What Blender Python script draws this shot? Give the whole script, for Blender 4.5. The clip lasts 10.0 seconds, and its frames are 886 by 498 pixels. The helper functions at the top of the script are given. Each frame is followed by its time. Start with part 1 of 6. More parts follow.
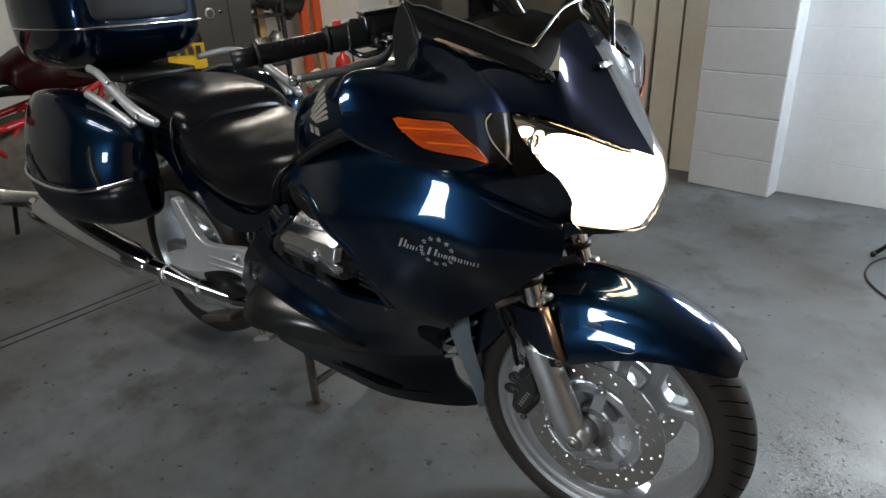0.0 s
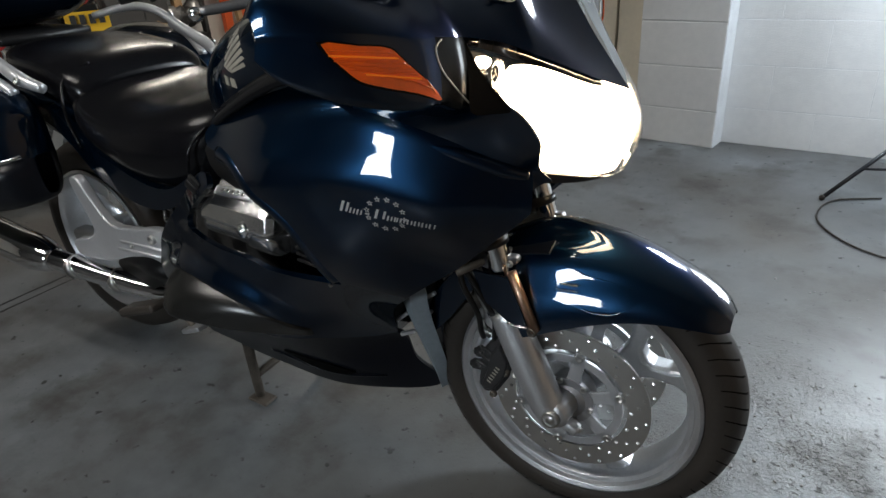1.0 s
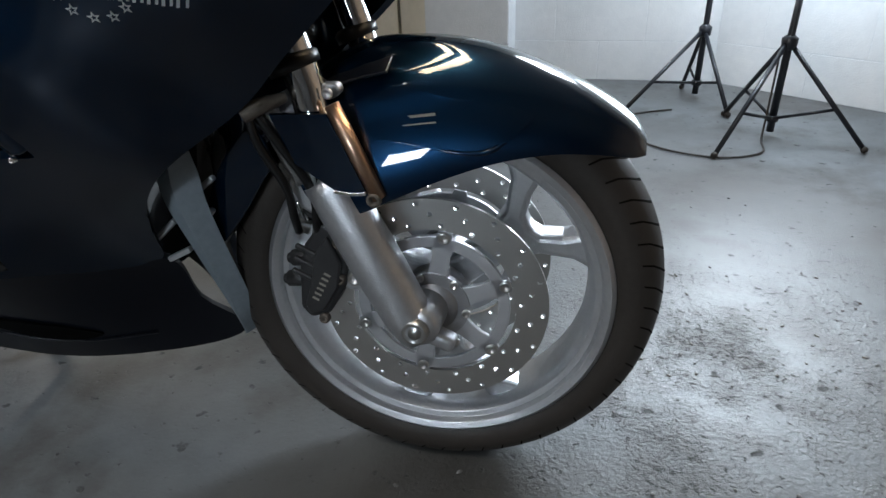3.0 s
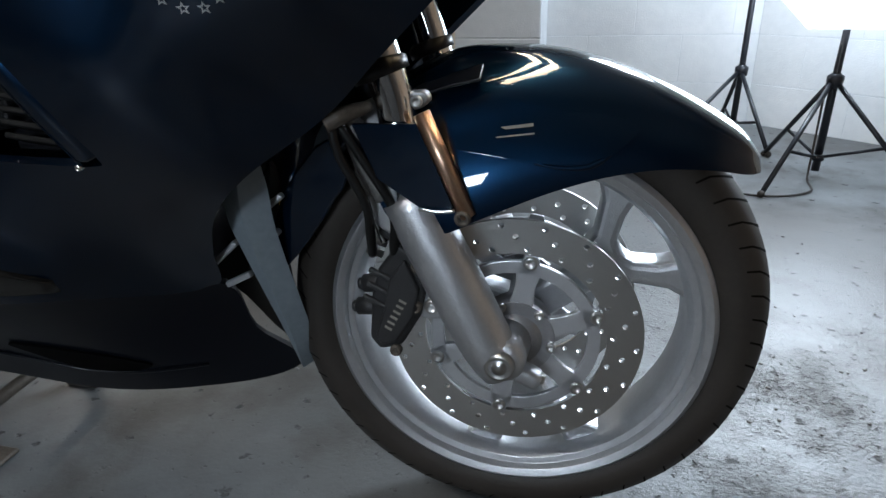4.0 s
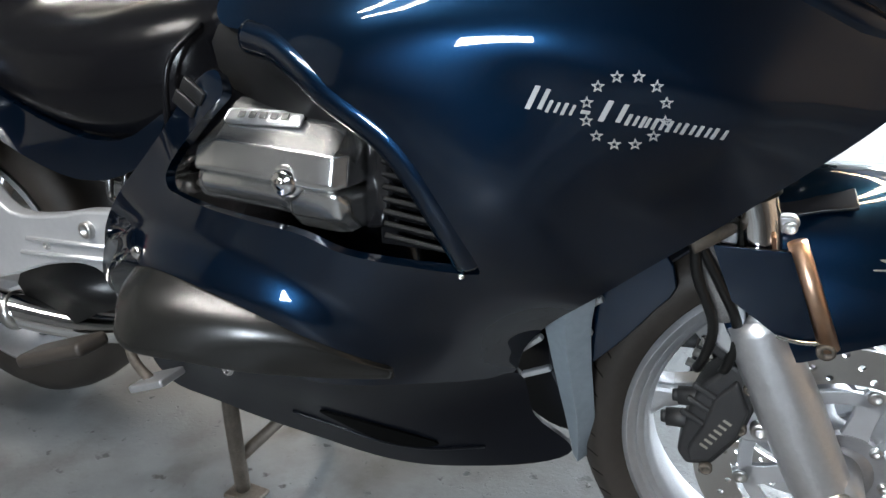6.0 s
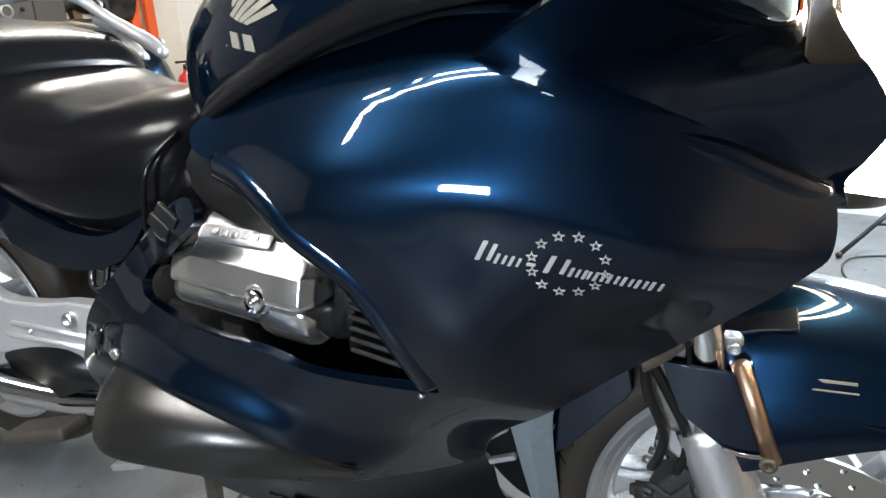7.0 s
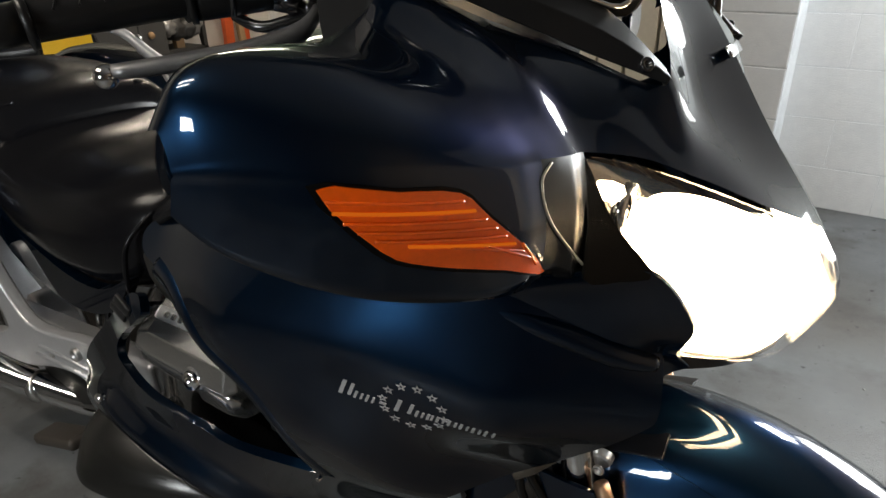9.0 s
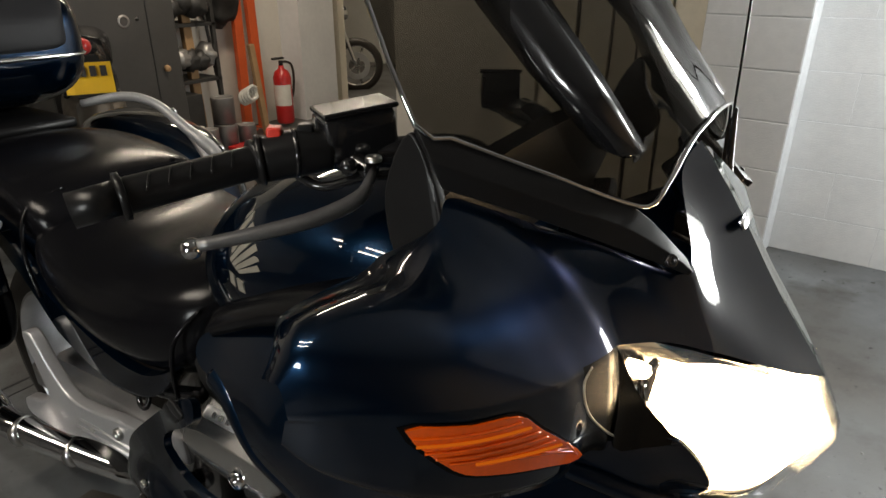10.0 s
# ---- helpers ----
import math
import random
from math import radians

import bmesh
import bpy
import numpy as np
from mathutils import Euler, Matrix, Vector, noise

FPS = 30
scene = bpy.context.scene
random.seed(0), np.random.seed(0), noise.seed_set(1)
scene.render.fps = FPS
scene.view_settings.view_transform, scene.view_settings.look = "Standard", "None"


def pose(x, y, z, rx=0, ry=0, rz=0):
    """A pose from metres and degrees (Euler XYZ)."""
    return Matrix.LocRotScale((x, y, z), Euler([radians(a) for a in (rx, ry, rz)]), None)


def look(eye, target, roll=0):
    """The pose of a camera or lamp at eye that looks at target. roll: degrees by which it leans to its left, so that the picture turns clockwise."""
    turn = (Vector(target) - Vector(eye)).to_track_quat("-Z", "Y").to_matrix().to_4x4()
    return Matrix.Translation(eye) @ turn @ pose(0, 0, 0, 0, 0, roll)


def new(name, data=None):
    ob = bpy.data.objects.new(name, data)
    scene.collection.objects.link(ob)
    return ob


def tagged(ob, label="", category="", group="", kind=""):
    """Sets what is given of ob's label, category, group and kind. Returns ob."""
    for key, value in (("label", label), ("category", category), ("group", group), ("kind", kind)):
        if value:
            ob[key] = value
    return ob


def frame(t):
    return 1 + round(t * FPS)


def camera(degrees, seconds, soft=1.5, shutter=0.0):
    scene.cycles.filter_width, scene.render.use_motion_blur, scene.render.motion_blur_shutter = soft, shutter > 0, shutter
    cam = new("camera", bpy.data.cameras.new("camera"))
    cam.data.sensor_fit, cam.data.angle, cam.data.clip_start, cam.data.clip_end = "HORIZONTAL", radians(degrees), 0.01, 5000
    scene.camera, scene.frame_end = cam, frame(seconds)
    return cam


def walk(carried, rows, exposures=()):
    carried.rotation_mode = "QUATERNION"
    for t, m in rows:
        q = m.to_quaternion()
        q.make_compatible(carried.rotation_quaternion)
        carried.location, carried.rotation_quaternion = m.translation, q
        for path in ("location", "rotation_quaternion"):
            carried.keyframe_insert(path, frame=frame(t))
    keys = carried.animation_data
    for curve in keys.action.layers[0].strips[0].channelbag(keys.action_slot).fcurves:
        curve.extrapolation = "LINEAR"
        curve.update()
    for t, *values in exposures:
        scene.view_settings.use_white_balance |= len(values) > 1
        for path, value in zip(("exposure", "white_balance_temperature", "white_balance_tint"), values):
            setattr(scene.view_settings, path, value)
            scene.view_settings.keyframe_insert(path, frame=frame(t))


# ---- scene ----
cam = camera(70.2, 10.0)
PATH = [
    (0, (0.44, -1.088, 1.208), (-0.714, 0.332, 0.401), -2.4),
    (0.5, (0.382, -1.053, 1.167), (-0.691, 0.389, 0.289), -4.3),
    (1, (0.34, -0.985, 1.121), (-0.652, 0.507, 0.232), -3.8),
    (1.5, (0.317, -0.895, 1.036), (-0.631, 0.612, 0.126), -2.8),
    (2, (0.283, -0.853, 0.933), (-0.453, 0.771, 0.028), -2.5),
    (2.5, (0.237, -0.813, 0.844), (-0.267, 0.877, -0.1), -1.9),
    (2.7, (0.212, -0.792, 0.811), (-0.233, 0.913, -0.133), -2.1),
    (3.8, (0.105, -0.745, 0.721), (-0.282, 1.039, -0.097), -1.7),
    (4, (0.082, -0.741, 0.721), (-0.371, 1.038, -0.073), -1.9),
    (4.5, (0.01, -0.746, 0.743), (-0.603, 0.997, -0.022), -1.7),
    (5, (-0.055, -0.77, 0.758), (-0.795, 0.942, 0.036), -1.0),
    (5.5, (-0.126, -0.787, 0.77), (-0.908, 0.911, 0.059), -0.8),
    (5.7, (-0.152, -0.789, 0.78), (-0.946, 0.905, 0.074), -1.0),
    (6.8, (-0.173, -0.771, 0.911), (-0.898, 0.962, 0.224), -1.0),
    (7, (-0.135, -0.76, 0.933), (-0.908, 0.946, 0.232), -0.9),
    (7.5, (-0.034, -0.706, 0.968), (-0.892, 0.958, 0.261), -1.4),
    (8, (0.029, -0.673, 1.014), (-0.85, 0.949, 0.243), -1.7),
    (8.5, (0.049, -0.667, 1.063), (-0.914, 0.86, 0.203), -1.5),
    (9, (0.05, -0.657, 1.128), (-0.941, 0.86, 0.283), -0.9),
    (9.5, (0.045, -0.661, 1.208), (-0.972, 0.885, 0.447), 1.4),
    (10, (0.018, -0.684, 1.278), (-0.983, 0.85, 0.474), 0.2),
]
EXPOSURES = [(0, 0.68, 6550, 10), (1.0, 0.6, 6500, 10), (2.5, 0.68, 6300, 10), (4.0, 0.7, 6100, 10), (4.5, 1.05, 6050, 10), (5.5, 1.75, 6350, 11), (7.0, 2.15, 6400, 10), (7.5, 1.9, 6550, 10),
             (8.5, 1.1, 7000, 11), (9.5, 0.6, 7300, 12), (10, 0.6, 7400, 12)]
walk(cam, [(t, look(eye, target, roll)) for t, eye, target, roll in PATH], EXPOSURES)

# ---- world and light ----
world = bpy.data.worlds.new("garage_dark")
scene.world = world
world.use_nodes = True
world.node_tree.nodes["Background"].inputs[0].default_value = (0.55, 0.62, 0.72, 1)
world.node_tree.nodes["Background"].inputs[1].default_value = 0.04


def area_lamp(name, eye, target, sx, sy, watts, colour):
    data = bpy.data.lights.new(name, "AREA")
    data.shape, data.size, data.size_y, data.energy, data.color = "RECTANGLE", sx, sy, watts, colour
    ob = new(name, data)
    ob.matrix_world = look(eye, target)
    return ob


COOL, WARM = (0.82, 0.92, 1.0), (1.0, 0.72, 0.42)
area_lamp("softbox_light", (0.895, 1.63, 0.885), (0.5, -0.8, 0.70), 0.54, 0.54, 14, COOL)
# two added fill lamps behind the softboxes, aimed back to brighten the wall
area_lamp("wall_fill_light", (0.93, 1.88, 0.92), (1.2, 3.0, 0.9), 0.4, 0.4, 5, COOL)
area_lamp("second_wall_fill_light", (0.77, 2.42, 1.70), (0.1, 2.8, 0.9), 0.3, 0.3, 6.5, COOL)
area_lamp("second_softbox_light", (0.70, 2.22, 1.88), (-0.2, 0.0, 0.5), 0.45, 0.45, 22, COOL)
area_lamp("work_light", (-0.30, -2.46, 1.17), (-0.3, 0.0, 0.85), 0.46, 0.32, 9, (0.80, 0.91, 1.0))
for lx, ly in ((-1.2, -1.6), (-1.2, -1.25)):
    area_lamp("tube_light", (lx, ly, 2.50), (lx, ly, 0), 1.5, 0.06, 9.0, (1.0, 0.97, 0.92))
area_lamp("far_tube_light", (-3.2, 2.2, 2.50), (-3.2, 2.2, 0), 0.06, 1.5, 20, (1.0, 0.92, 0.80))
area_lamp("next_bay_tube_light", (-4.9, 5.3, 2.50), (-4.9, 5.3, 0), 1.5, 0.06, 14, (1.0, 0.93, 0.80))
head = bpy.data.lights.new("headlamp_beam", "SPOT")
head.energy, head.color, head.spot_size, head.spot_blend, head.shadow_soft_size = 110, (1.0, 0.75, 0.45), radians(80), 0.6, 0.06
new("headlamp_beam", head).matrix_world = look((0.10, 0, 0.83), (3, 0, 0.62))

# ---- materials ----
MATS = {}


def material(name, colour, rough=0.5, metal=0.0, coat=0.0, vary=0.15, scale=8.0, bump=0.0, bump_scale=60.0, rough_vary=0.1,
             second=None, spread=0.5, spec=0.5, edge=None):
    """A surface with colour and gloss that vary at two scales, and fine relief."""
    m = bpy.data.materials.new(name)
    m.use_nodes = True
    nt = m.node_tree
    b = nt.nodes["Principled BSDF"]
    geo = nt.nodes.new("ShaderNodeNewGeometry")
    tex = geo.outputs["Position"]

    def noise_at(s, detail):
        n = nt.nodes.new("ShaderNodeTexNoise")
        n.inputs["Scale"].default_value, n.inputs["Detail"].default_value = s, detail
        nt.links.new(tex, n.inputs["Vector"])
        return n
    big, fine = noise_at(scale, 4), noise_at(scale * 9, 6)
    mix = nt.nodes.new("ShaderNodeMix")
    mix.data_type = "FLOAT"
    mix.inputs[0].default_value = 0.4
    nt.links.new(big.outputs["Fac"], mix.inputs[2])
    nt.links.new(fine.outputs["Fac"], mix.inputs[3])
    ramp = nt.nodes.new("ShaderNodeValToRGB")
    lo = [c * (1 - vary) for c in colour]
    hi = [min(1, c * (1 + vary)) for c in (second or colour)]
    ramp.color_ramp.elements[0].position, ramp.color_ramp.elements[1].position = 0.5 - spread / 2, 0.5 + spread / 2
    ramp.color_ramp.elements[0].color, ramp.color_ramp.elements[1].color = (*lo, 1), (*hi, 1)
    nt.links.new(mix.outputs[0], ramp.inputs[0])
    nt.links.new(ramp.outputs[0], b.inputs["Base Color"])
    mr = nt.nodes.new("ShaderNodeMapRange")
    mr.inputs[3].default_value, mr.inputs[4].default_value = max(0.02, rough - rough_vary), min(1, rough + rough_vary)
    nt.links.new(mix.outputs[0], mr.inputs[0])
    nt.links.new(mr.outputs[0], b.inputs["Roughness"])
    b.inputs["Metallic"].default_value = metal
    b.inputs["Coat Weight"].default_value = coat
    b.inputs["Specular IOR Level"].default_value = spec
    if edge:
        b.inputs["Specular Tint"].default_value = (*edge, 1)
    b.inputs["Coat Roughness"].default_value = 0.03
    if bump:
        bn = nt.nodes.new("ShaderNodeBump")
        bn.inputs["Strength"].default_value, bn.inputs["Distance"].default_value = 1.0, bump
        nb = noise_at(bump_scale, 5)
        nt.links.new(nb.outputs["Fac"], bn.inputs["Height"])
        nt.links.new(bn.outputs[0], b.inputs["Normal"])
    MATS[name] = m
    return m


def glow(name, colour, strength):
    m = bpy.data.materials.new(name)
    m.use_nodes = True
    nt = m.node_tree
    nt.nodes.remove(nt.nodes["Principled BSDF"])
    e = nt.nodes.new("ShaderNodeEmission")
    e.inputs[0].default_value, e.inputs[1].default_value = (*colour, 1), strength
    nt.links.new(e.outputs[0], nt.nodes["Material Output"].inputs[0])
    return m


def clear(name, tint, gloss_rough=0.03, body=0.0, body_colour=(0, 0, 0)):
    """Thin clear plastic: tinted see-through with a real surface gloss."""
    m = bpy.data.materials.new(name)
    m.use_nodes = True
    nt = m.node_tree
    nt.nodes.remove(nt.nodes["Principled BSDF"])
    tr, gl, lw, mx = (nt.nodes.new("ShaderNode" + k) for k in ("BsdfTransparent", "BsdfGlossy", "LayerWeight", "MixShader"))
    fr = nt.nodes.new("ShaderNodeMapRange")
    pw = nt.nodes.new("ShaderNodeMath")
    pw.operation = "POWER"
    pw.inputs[1].default_value = 4.0
    lw.inputs[0].default_value = 0.5
    nt.links.new(lw.outputs["Facing"], pw.inputs[0])
    nt.links.new(pw.outputs[0], fr.inputs[0])
    fr.inputs[3].default_value, fr.inputs[4].default_value = 0.035, 0.7
    tr.inputs[0].default_value = (*tint, 1)
    gl.inputs["Roughness"].default_value = gloss_rough
    nt.links.new(fr.outputs[0], mx.inputs[0])
    nt.links.new(tr.outputs[0], mx.inputs[1])
    nt.links.new(gl.outputs[0], mx.inputs[2])
    last = mx
    if body:
        df, m2 = nt.nodes.new("ShaderNodeBsdfDiffuse"), nt.nodes.new("ShaderNodeMixShader")
        df.inputs[0].default_value = (*body_colour, 1)
        m2.inputs[0].default_value = body
        nt.links.new(mx.outputs[0], m2.inputs[1])
        nt.links.new(df.outputs[0], m2.inputs[2])
        last = m2
    nt.links.new(last.outputs[0], nt.nodes["Material Output"].inputs[0])
    return m


PAINT = material("navy_paint", (0.0021, 0.0125, 0.0330), 0.30, 0.87, 1.0, 0.12, 3, rough_vary=0.02, spec=0.2, edge=(0.30, 0.36, 0.30))
BLACK = material("black_plastic", (0.008, 0.008, 0.0085), 0.34, 0, 0, 0.2, 14, 0.00004, 900, spec=0.3)
BELLY = material("satin_black_cowl", (0.004, 0.005, 0.008), 0.30, 0, 0.0, 0.2, 10, rough_vary=0.04, spec=0.28)
PAD = material("charcoal_pad", (0.016, 0.016, 0.018), 0.55, 0, 0, 0.2, 20, 0.0003, 500, spec=0.3)
POD = material("textured_black_cover", (0.008, 0.008, 0.0075), 0.26, 0, 0, 0.15, 12, 0.00004, 1100, rough_vary=0.03, spec=0.5)
GILL = material("black_gill_plastic", (0.006, 0.006, 0.006), 0.34, spec=0.35)
CHEEK = material("black_lamp_cheek", (0.003, 0.003, 0.003), 0.22, spec=0.16)
SLOT_SHADE = material("slot_shade", (0.002, 0.002, 0.002), 0.7, spec=0.05)
GLOSSBLACK = material("gloss_black", (0.008, 0.008, 0.009), 0.2, 0, 0.7, 0.1, 10)
SEATMAT = material("seat_vinyl", (0.004, 0.004, 0.005), 0.22, 0, 0, 0.15, 10, 0.00003, 900, rough_vary=0.02, spec=0.22)
ALU = material("cast_aluminium", (0.60, 0.61, 0.63), 0.38, 0.9, 0, 0.12, 18, 0.0004, 400)
SILVER = material("silver_painted_alloy", (0.50, 0.51, 0.53), 0.4, 0.65, 0.2, 0.1, 12)
COVER = material("satin_engine_cover", (0.58, 0.575, 0.565), 0.24, 0.95, 0, 0.08, 10, 0.0001, 500)
CHROME = material("chrome", (0.8, 0.8, 0.8), 0.07, 1.0, 0, 0.05, 6, rough_vary=0.03)
STEEL = material("brake_disc_steel", (0.54, 0.535, 0.52), 0.30, 1.0, 0, 0.05, 30, rough_vary=0.02)
RUBBER = material("tyre_rubber", (0.030, 0.025, 0.021), 0.50, 0, 0, 0.3, 14, 0.0002, 260, spec=0.35)
CAST = material("dull_cast_alloy", (0.36, 0.36, 0.37), 0.48, 0.9, 0, 0.15, 20, 0.0004, 300)
# copper tint stands in for warm light reflected by the rod
ROD = material("copper_tinted_rod", (0.60, 0.40, 0.28), 0.36, 1.0, 0, 0.1, 20)
CORRODED = material("corroded_alloy", (0.20, 0.195, 0.19), 0.6, 0.6, 0, 0.6, 60, 0.0012, 160)
CALIPER = material("dark_grey_caliper", (0.022, 0.022, 0.023), 0.5, 0.2, 0, 0.3, 20, 0.0003, 500)
RADGREY = material("grey_radiator_cover", (0.23, 0.27, 0.30), 0.5, 0.2, 0, 0.2, 12)
DIRTY = material("grimy_metal", (0.10, 0.085, 0.07), 0.65, 0.5, 0, 0.5, 25, 0.001, 120)
BADGE = material("badge_silver", (0.36, 0.34, 0.29), 0.35, 0.5, 0, 0.05, 30)
DECAL = material("decal_white", (0.42, 0.44, 0.46), 0.4, 0.3, 0, 0.05, 40)
RED = material("red_plastic", (0.6, 0.03, 0.015), 0.4, 0, 0.3, 0.1, 12)
SCREEN = clear("smoked_screen", (0.40, 0.39, 0.37), 0.03, 0.05, (0.03, 0.028, 0.026))
LENS = clear("clear_lens", (0.95, 0.95, 0.95), 0.02)
LAMP = glow("lit_headlamp", (1.0, 0.76, 0.48), 26)
KNEE = material("satin_black_trim", (0.005, 0.005, 0.006), 0.26, 0, 0, 0.15, 10, rough_vary=0.03, spec=0.22)
LEVER = material("dark_grey_lever", (0.20, 0.20, 0.205), 0.4, 0.8, 0, 0.15, 20)
REFLECTOR = material("reflector_chrome", (0.85, 0.83, 0.78), 0.12, 1.0, 0, 0.1, 40)
AMBER = material("amber_lens", (0.86, 0.105, 0.004), 0.2, 0, 1.0, 0.15, 30)
# indicator is off: this glow imitates bright bands on two of its ribs
AMBER_GLOW = glow("amber_prism_glow", (1.0, 0.20, 0.015), 0.30)
SOFT = glow("softbox_cloth", (0.86, 0.94, 1.0), 5)


# ---- mesh helpers ----
def part(name, bm, mat, parent=None, label="", smooth=True, at=None):
    me = bpy.data.meshes.new(name)
    bm.to_mesh(me)
    bm.free()
    if smooth:
        me.shade_smooth()
    me.materials.append(mat)
    ob = new(name, me)
    if at is not None:
        ob.matrix_basis = at
    if parent is not None:
        ob.parent = parent
    if label:
        tagged(ob, label)
    return ob


def thing(name, label, category, m=None, group="", kind=""):
    ob = new(name)
    ob.empty_display_size = 0.1
    if m is not None:
        ob.matrix_basis = m
    return tagged(ob, label, category, group, kind)


def soften(ob, width, segments=2, angle=35):
    mod = ob.modifiers.new("bevel", "BEVEL")
    mod.width, mod.segments, mod.limit_method, mod.angle_limit = width, segments, "ANGLE", radians(angle)
    mod.harden_normals = False
    w = ob.modifiers.new("normals", "WEIGHTED_NORMAL")
    w.keep_sharp = True
    return ob


def thick(ob, depth, width=0.003, offset=-1):
    mod = ob.modifiers.new("solid", "SOLIDIFY")
    mod.thickness, mod.offset = depth, offset
    return soften(ob, width)


def smooth_line(points, sub=5, closed=False):
    """Catmull-Rom through the points."""
    p = [Vector(q) for q in points]
    n, res = len(p), []
    for i in range(n if closed else n - 1):
        if closed:
            a, b, c, d = p[i - 1], p[i], p[(i + 1) % n], p[(i + 2) % n]
        else:
            a, b, c, d = p[max(i - 1, 0)], p[i], p[i + 1], p[min(i + 2, n - 1)]
        for k in range(sub):
            t = k / sub
            res.append(0.5 * (2 * b + (c - a) * t + (2 * a - 5 * b + 4 * c - d) * t * t + (3 * b - a - 3 * c + d) * t ** 3))
    if not closed:
        res.append(p[-1])
    return res


def smooth_line_5(rows, sub=5):
    """Catmull-Rom through rows of any width."""
    a = np.array(rows, float)
    n, res = len(a), []
    for i in range(n - 1):
        p, q, r, t = a[max(i - 1, 0)], a[i], a[i + 1], a[min(i + 2, n - 1)]
        for k in range(sub):
            f = k / sub
            res.append(0.5 * (2 * q + (r - p) * f + (2 * p - 5 * q + 4 * r - t) * f * f + (3 * q - p - 3 * r + t) * f ** 3))
    return res + [a[-1]]


def bridge(bm, rings, closed=True, cap=True):
    vs = [[bm.verts.new(v) for v in r] for r in rings]
    for a, b in zip(vs, vs[1:]):
        n = len(a)
        for i in range(n if closed else n - 1):
            j = (i + 1) % n
            bm.faces.new((a[i], a[j], b[j], b[i]))
    if cap and closed:
        bm.faces.new(vs[0][::-1])
        bm.faces.new(vs[-1])
    bmesh.ops.recalc_face_normals(bm, faces=bm.faces)
    return bm


def tube(points, radius, seg=12, sub=5, bm=None, close_up=True):
    """A round bar along a smooth line; radius: one number, or one for each point."""
    bm = bm or bmesh.new()
    line = smooth_line(points, sub) if len(points) > 2 else [Vector(p) for p in points]
    n = len(line)
    rad = radius if isinstance(radius, (list, tuple)) else [radius] * len(points)
    rings, ref = [], None
    for i, p in enumerate(line):
        d = (line[min(i + 1, n - 1)] - line[max(i - 1, 0)]).normalized()
        if ref is None:
            ref = d.orthogonal().normalized()
        ref = (ref - d * ref.dot(d)).normalized()
        s = d.cross(ref)
        f = i / (n - 1) * (len(rad) - 1)
        k = min(int(f), len(rad) - 2)
        r = rad[k] + (rad[k + 1] - rad[k]) * (f - k)
        rings.append([p + r * (ref * math.cos(a) + s * math.sin(a)) for a in (2 * math.pi * j / seg for j in range(seg))])
    return bridge(bm, rings, True, close_up)


def lathe(profile, seg=48, axis="y", bm=None, arc=1.0):
    """Turns (radius, height) round an axis."""
    bm = bm or bmesh.new()
    rings = []
    m = seg if arc == 1.0 else seg + 1
    for i in range(m):
        a = 2 * math.pi * arc * i / seg
        c, s = math.cos(a), math.sin(a)
        rings.append([Vector((r * c, h, r * s)) if axis == "y" else Vector((r * c, r * s, h)) if axis == "z" else Vector((h, r * c, r * s))
                      for r, h in profile])
    if arc == 1.0:
        rings.append(rings[0])
    bridge(bm, rings, False, False)
    bmesh.ops.remove_doubles(bm, verts=bm.verts, dist=1e-6)
    bmesh.ops.recalc_face_normals(bm, faces=bm.faces)
    return bm


def box(sx, sy, sz, centre=(0, 0, 0), bevel=0.0, seg=2, bm=None, turn=None):
    bm = bm or bmesh.new()
    m = Matrix.Translation(centre) @ (turn or Matrix()) @ Matrix.Diagonal((sx, sy, sz, 1))
    r = bmesh.ops.create_cube(bm, size=1, matrix=m)
    if bevel:
        edges = list({e for v in r["verts"] for e in v.link_edges})
        bmesh.ops.bevel(bm, geom=edges, offset=bevel, segments=seg, affect="EDGES", profile=0.5)
    return bm


def plate(outline, depth, plane="xz", level=0.0, sub=1, closed=True):
    """A flat piece: the outline in a plane, given depth along the plane's normal from level on."""
    bm = bmesh.new()
    line = smooth_line([(*p, 0) for p in outline], sub, True) if sub > 1 else [Vector((*p, 0)) for p in outline]

    def put(p, h):
        return {"xz": (p.x, h, p.y), "xy": (p.x, p.y, h), "yz": (h, p.x, p.y)}[plane]
    bottom, top = ([bm.verts.new(put(p, h)) for p in line] for h in (level, level + depth))
    bm.faces.new(bottom)
    bm.faces.new(top[::-1])
    n = len(line)
    for i in range(n):
        j = (i + 1) % n
        bm.faces.new((bottom[i], bottom[j], top[j], top[i]))
    bmesh.ops.recalc_face_normals(bm, faces=bm.faces)
    return bm


class Skin:
    """A smooth surface over two coordinates, through a few control heights (thin-plate spline)."""

    def __init__(self, controls, ease=1e-4):
        c = np.array(controls, float)
        self.p, n = c[:, :2], len(c)
        a = np.zeros((n + 3, n + 3))
        a[:n, :n] = self.kernel(self.p) + ease * np.eye(n)
        a[:n, n], a[n, :n] = 1, 1
        a[:n, n + 1:], a[n + 1:, :n] = self.p, self.p.T
        self.w = np.linalg.solve(a, np.r_[c[:, 2], 0, 0, 0])

    def kernel(self, q):
        r = np.linalg.norm(q[:, None] - self.p[None], axis=2)
        return np.where(r > 0, r * r * np.log(r + 1e-12), 0)

    def __call__(self, u, v):
        k = self.kernel(np.array([[u, v]], float))[0]
        return float(k @ self.w[:-3] + self.w[-3] + self.w[-2] * u + self.w[-1] * v)


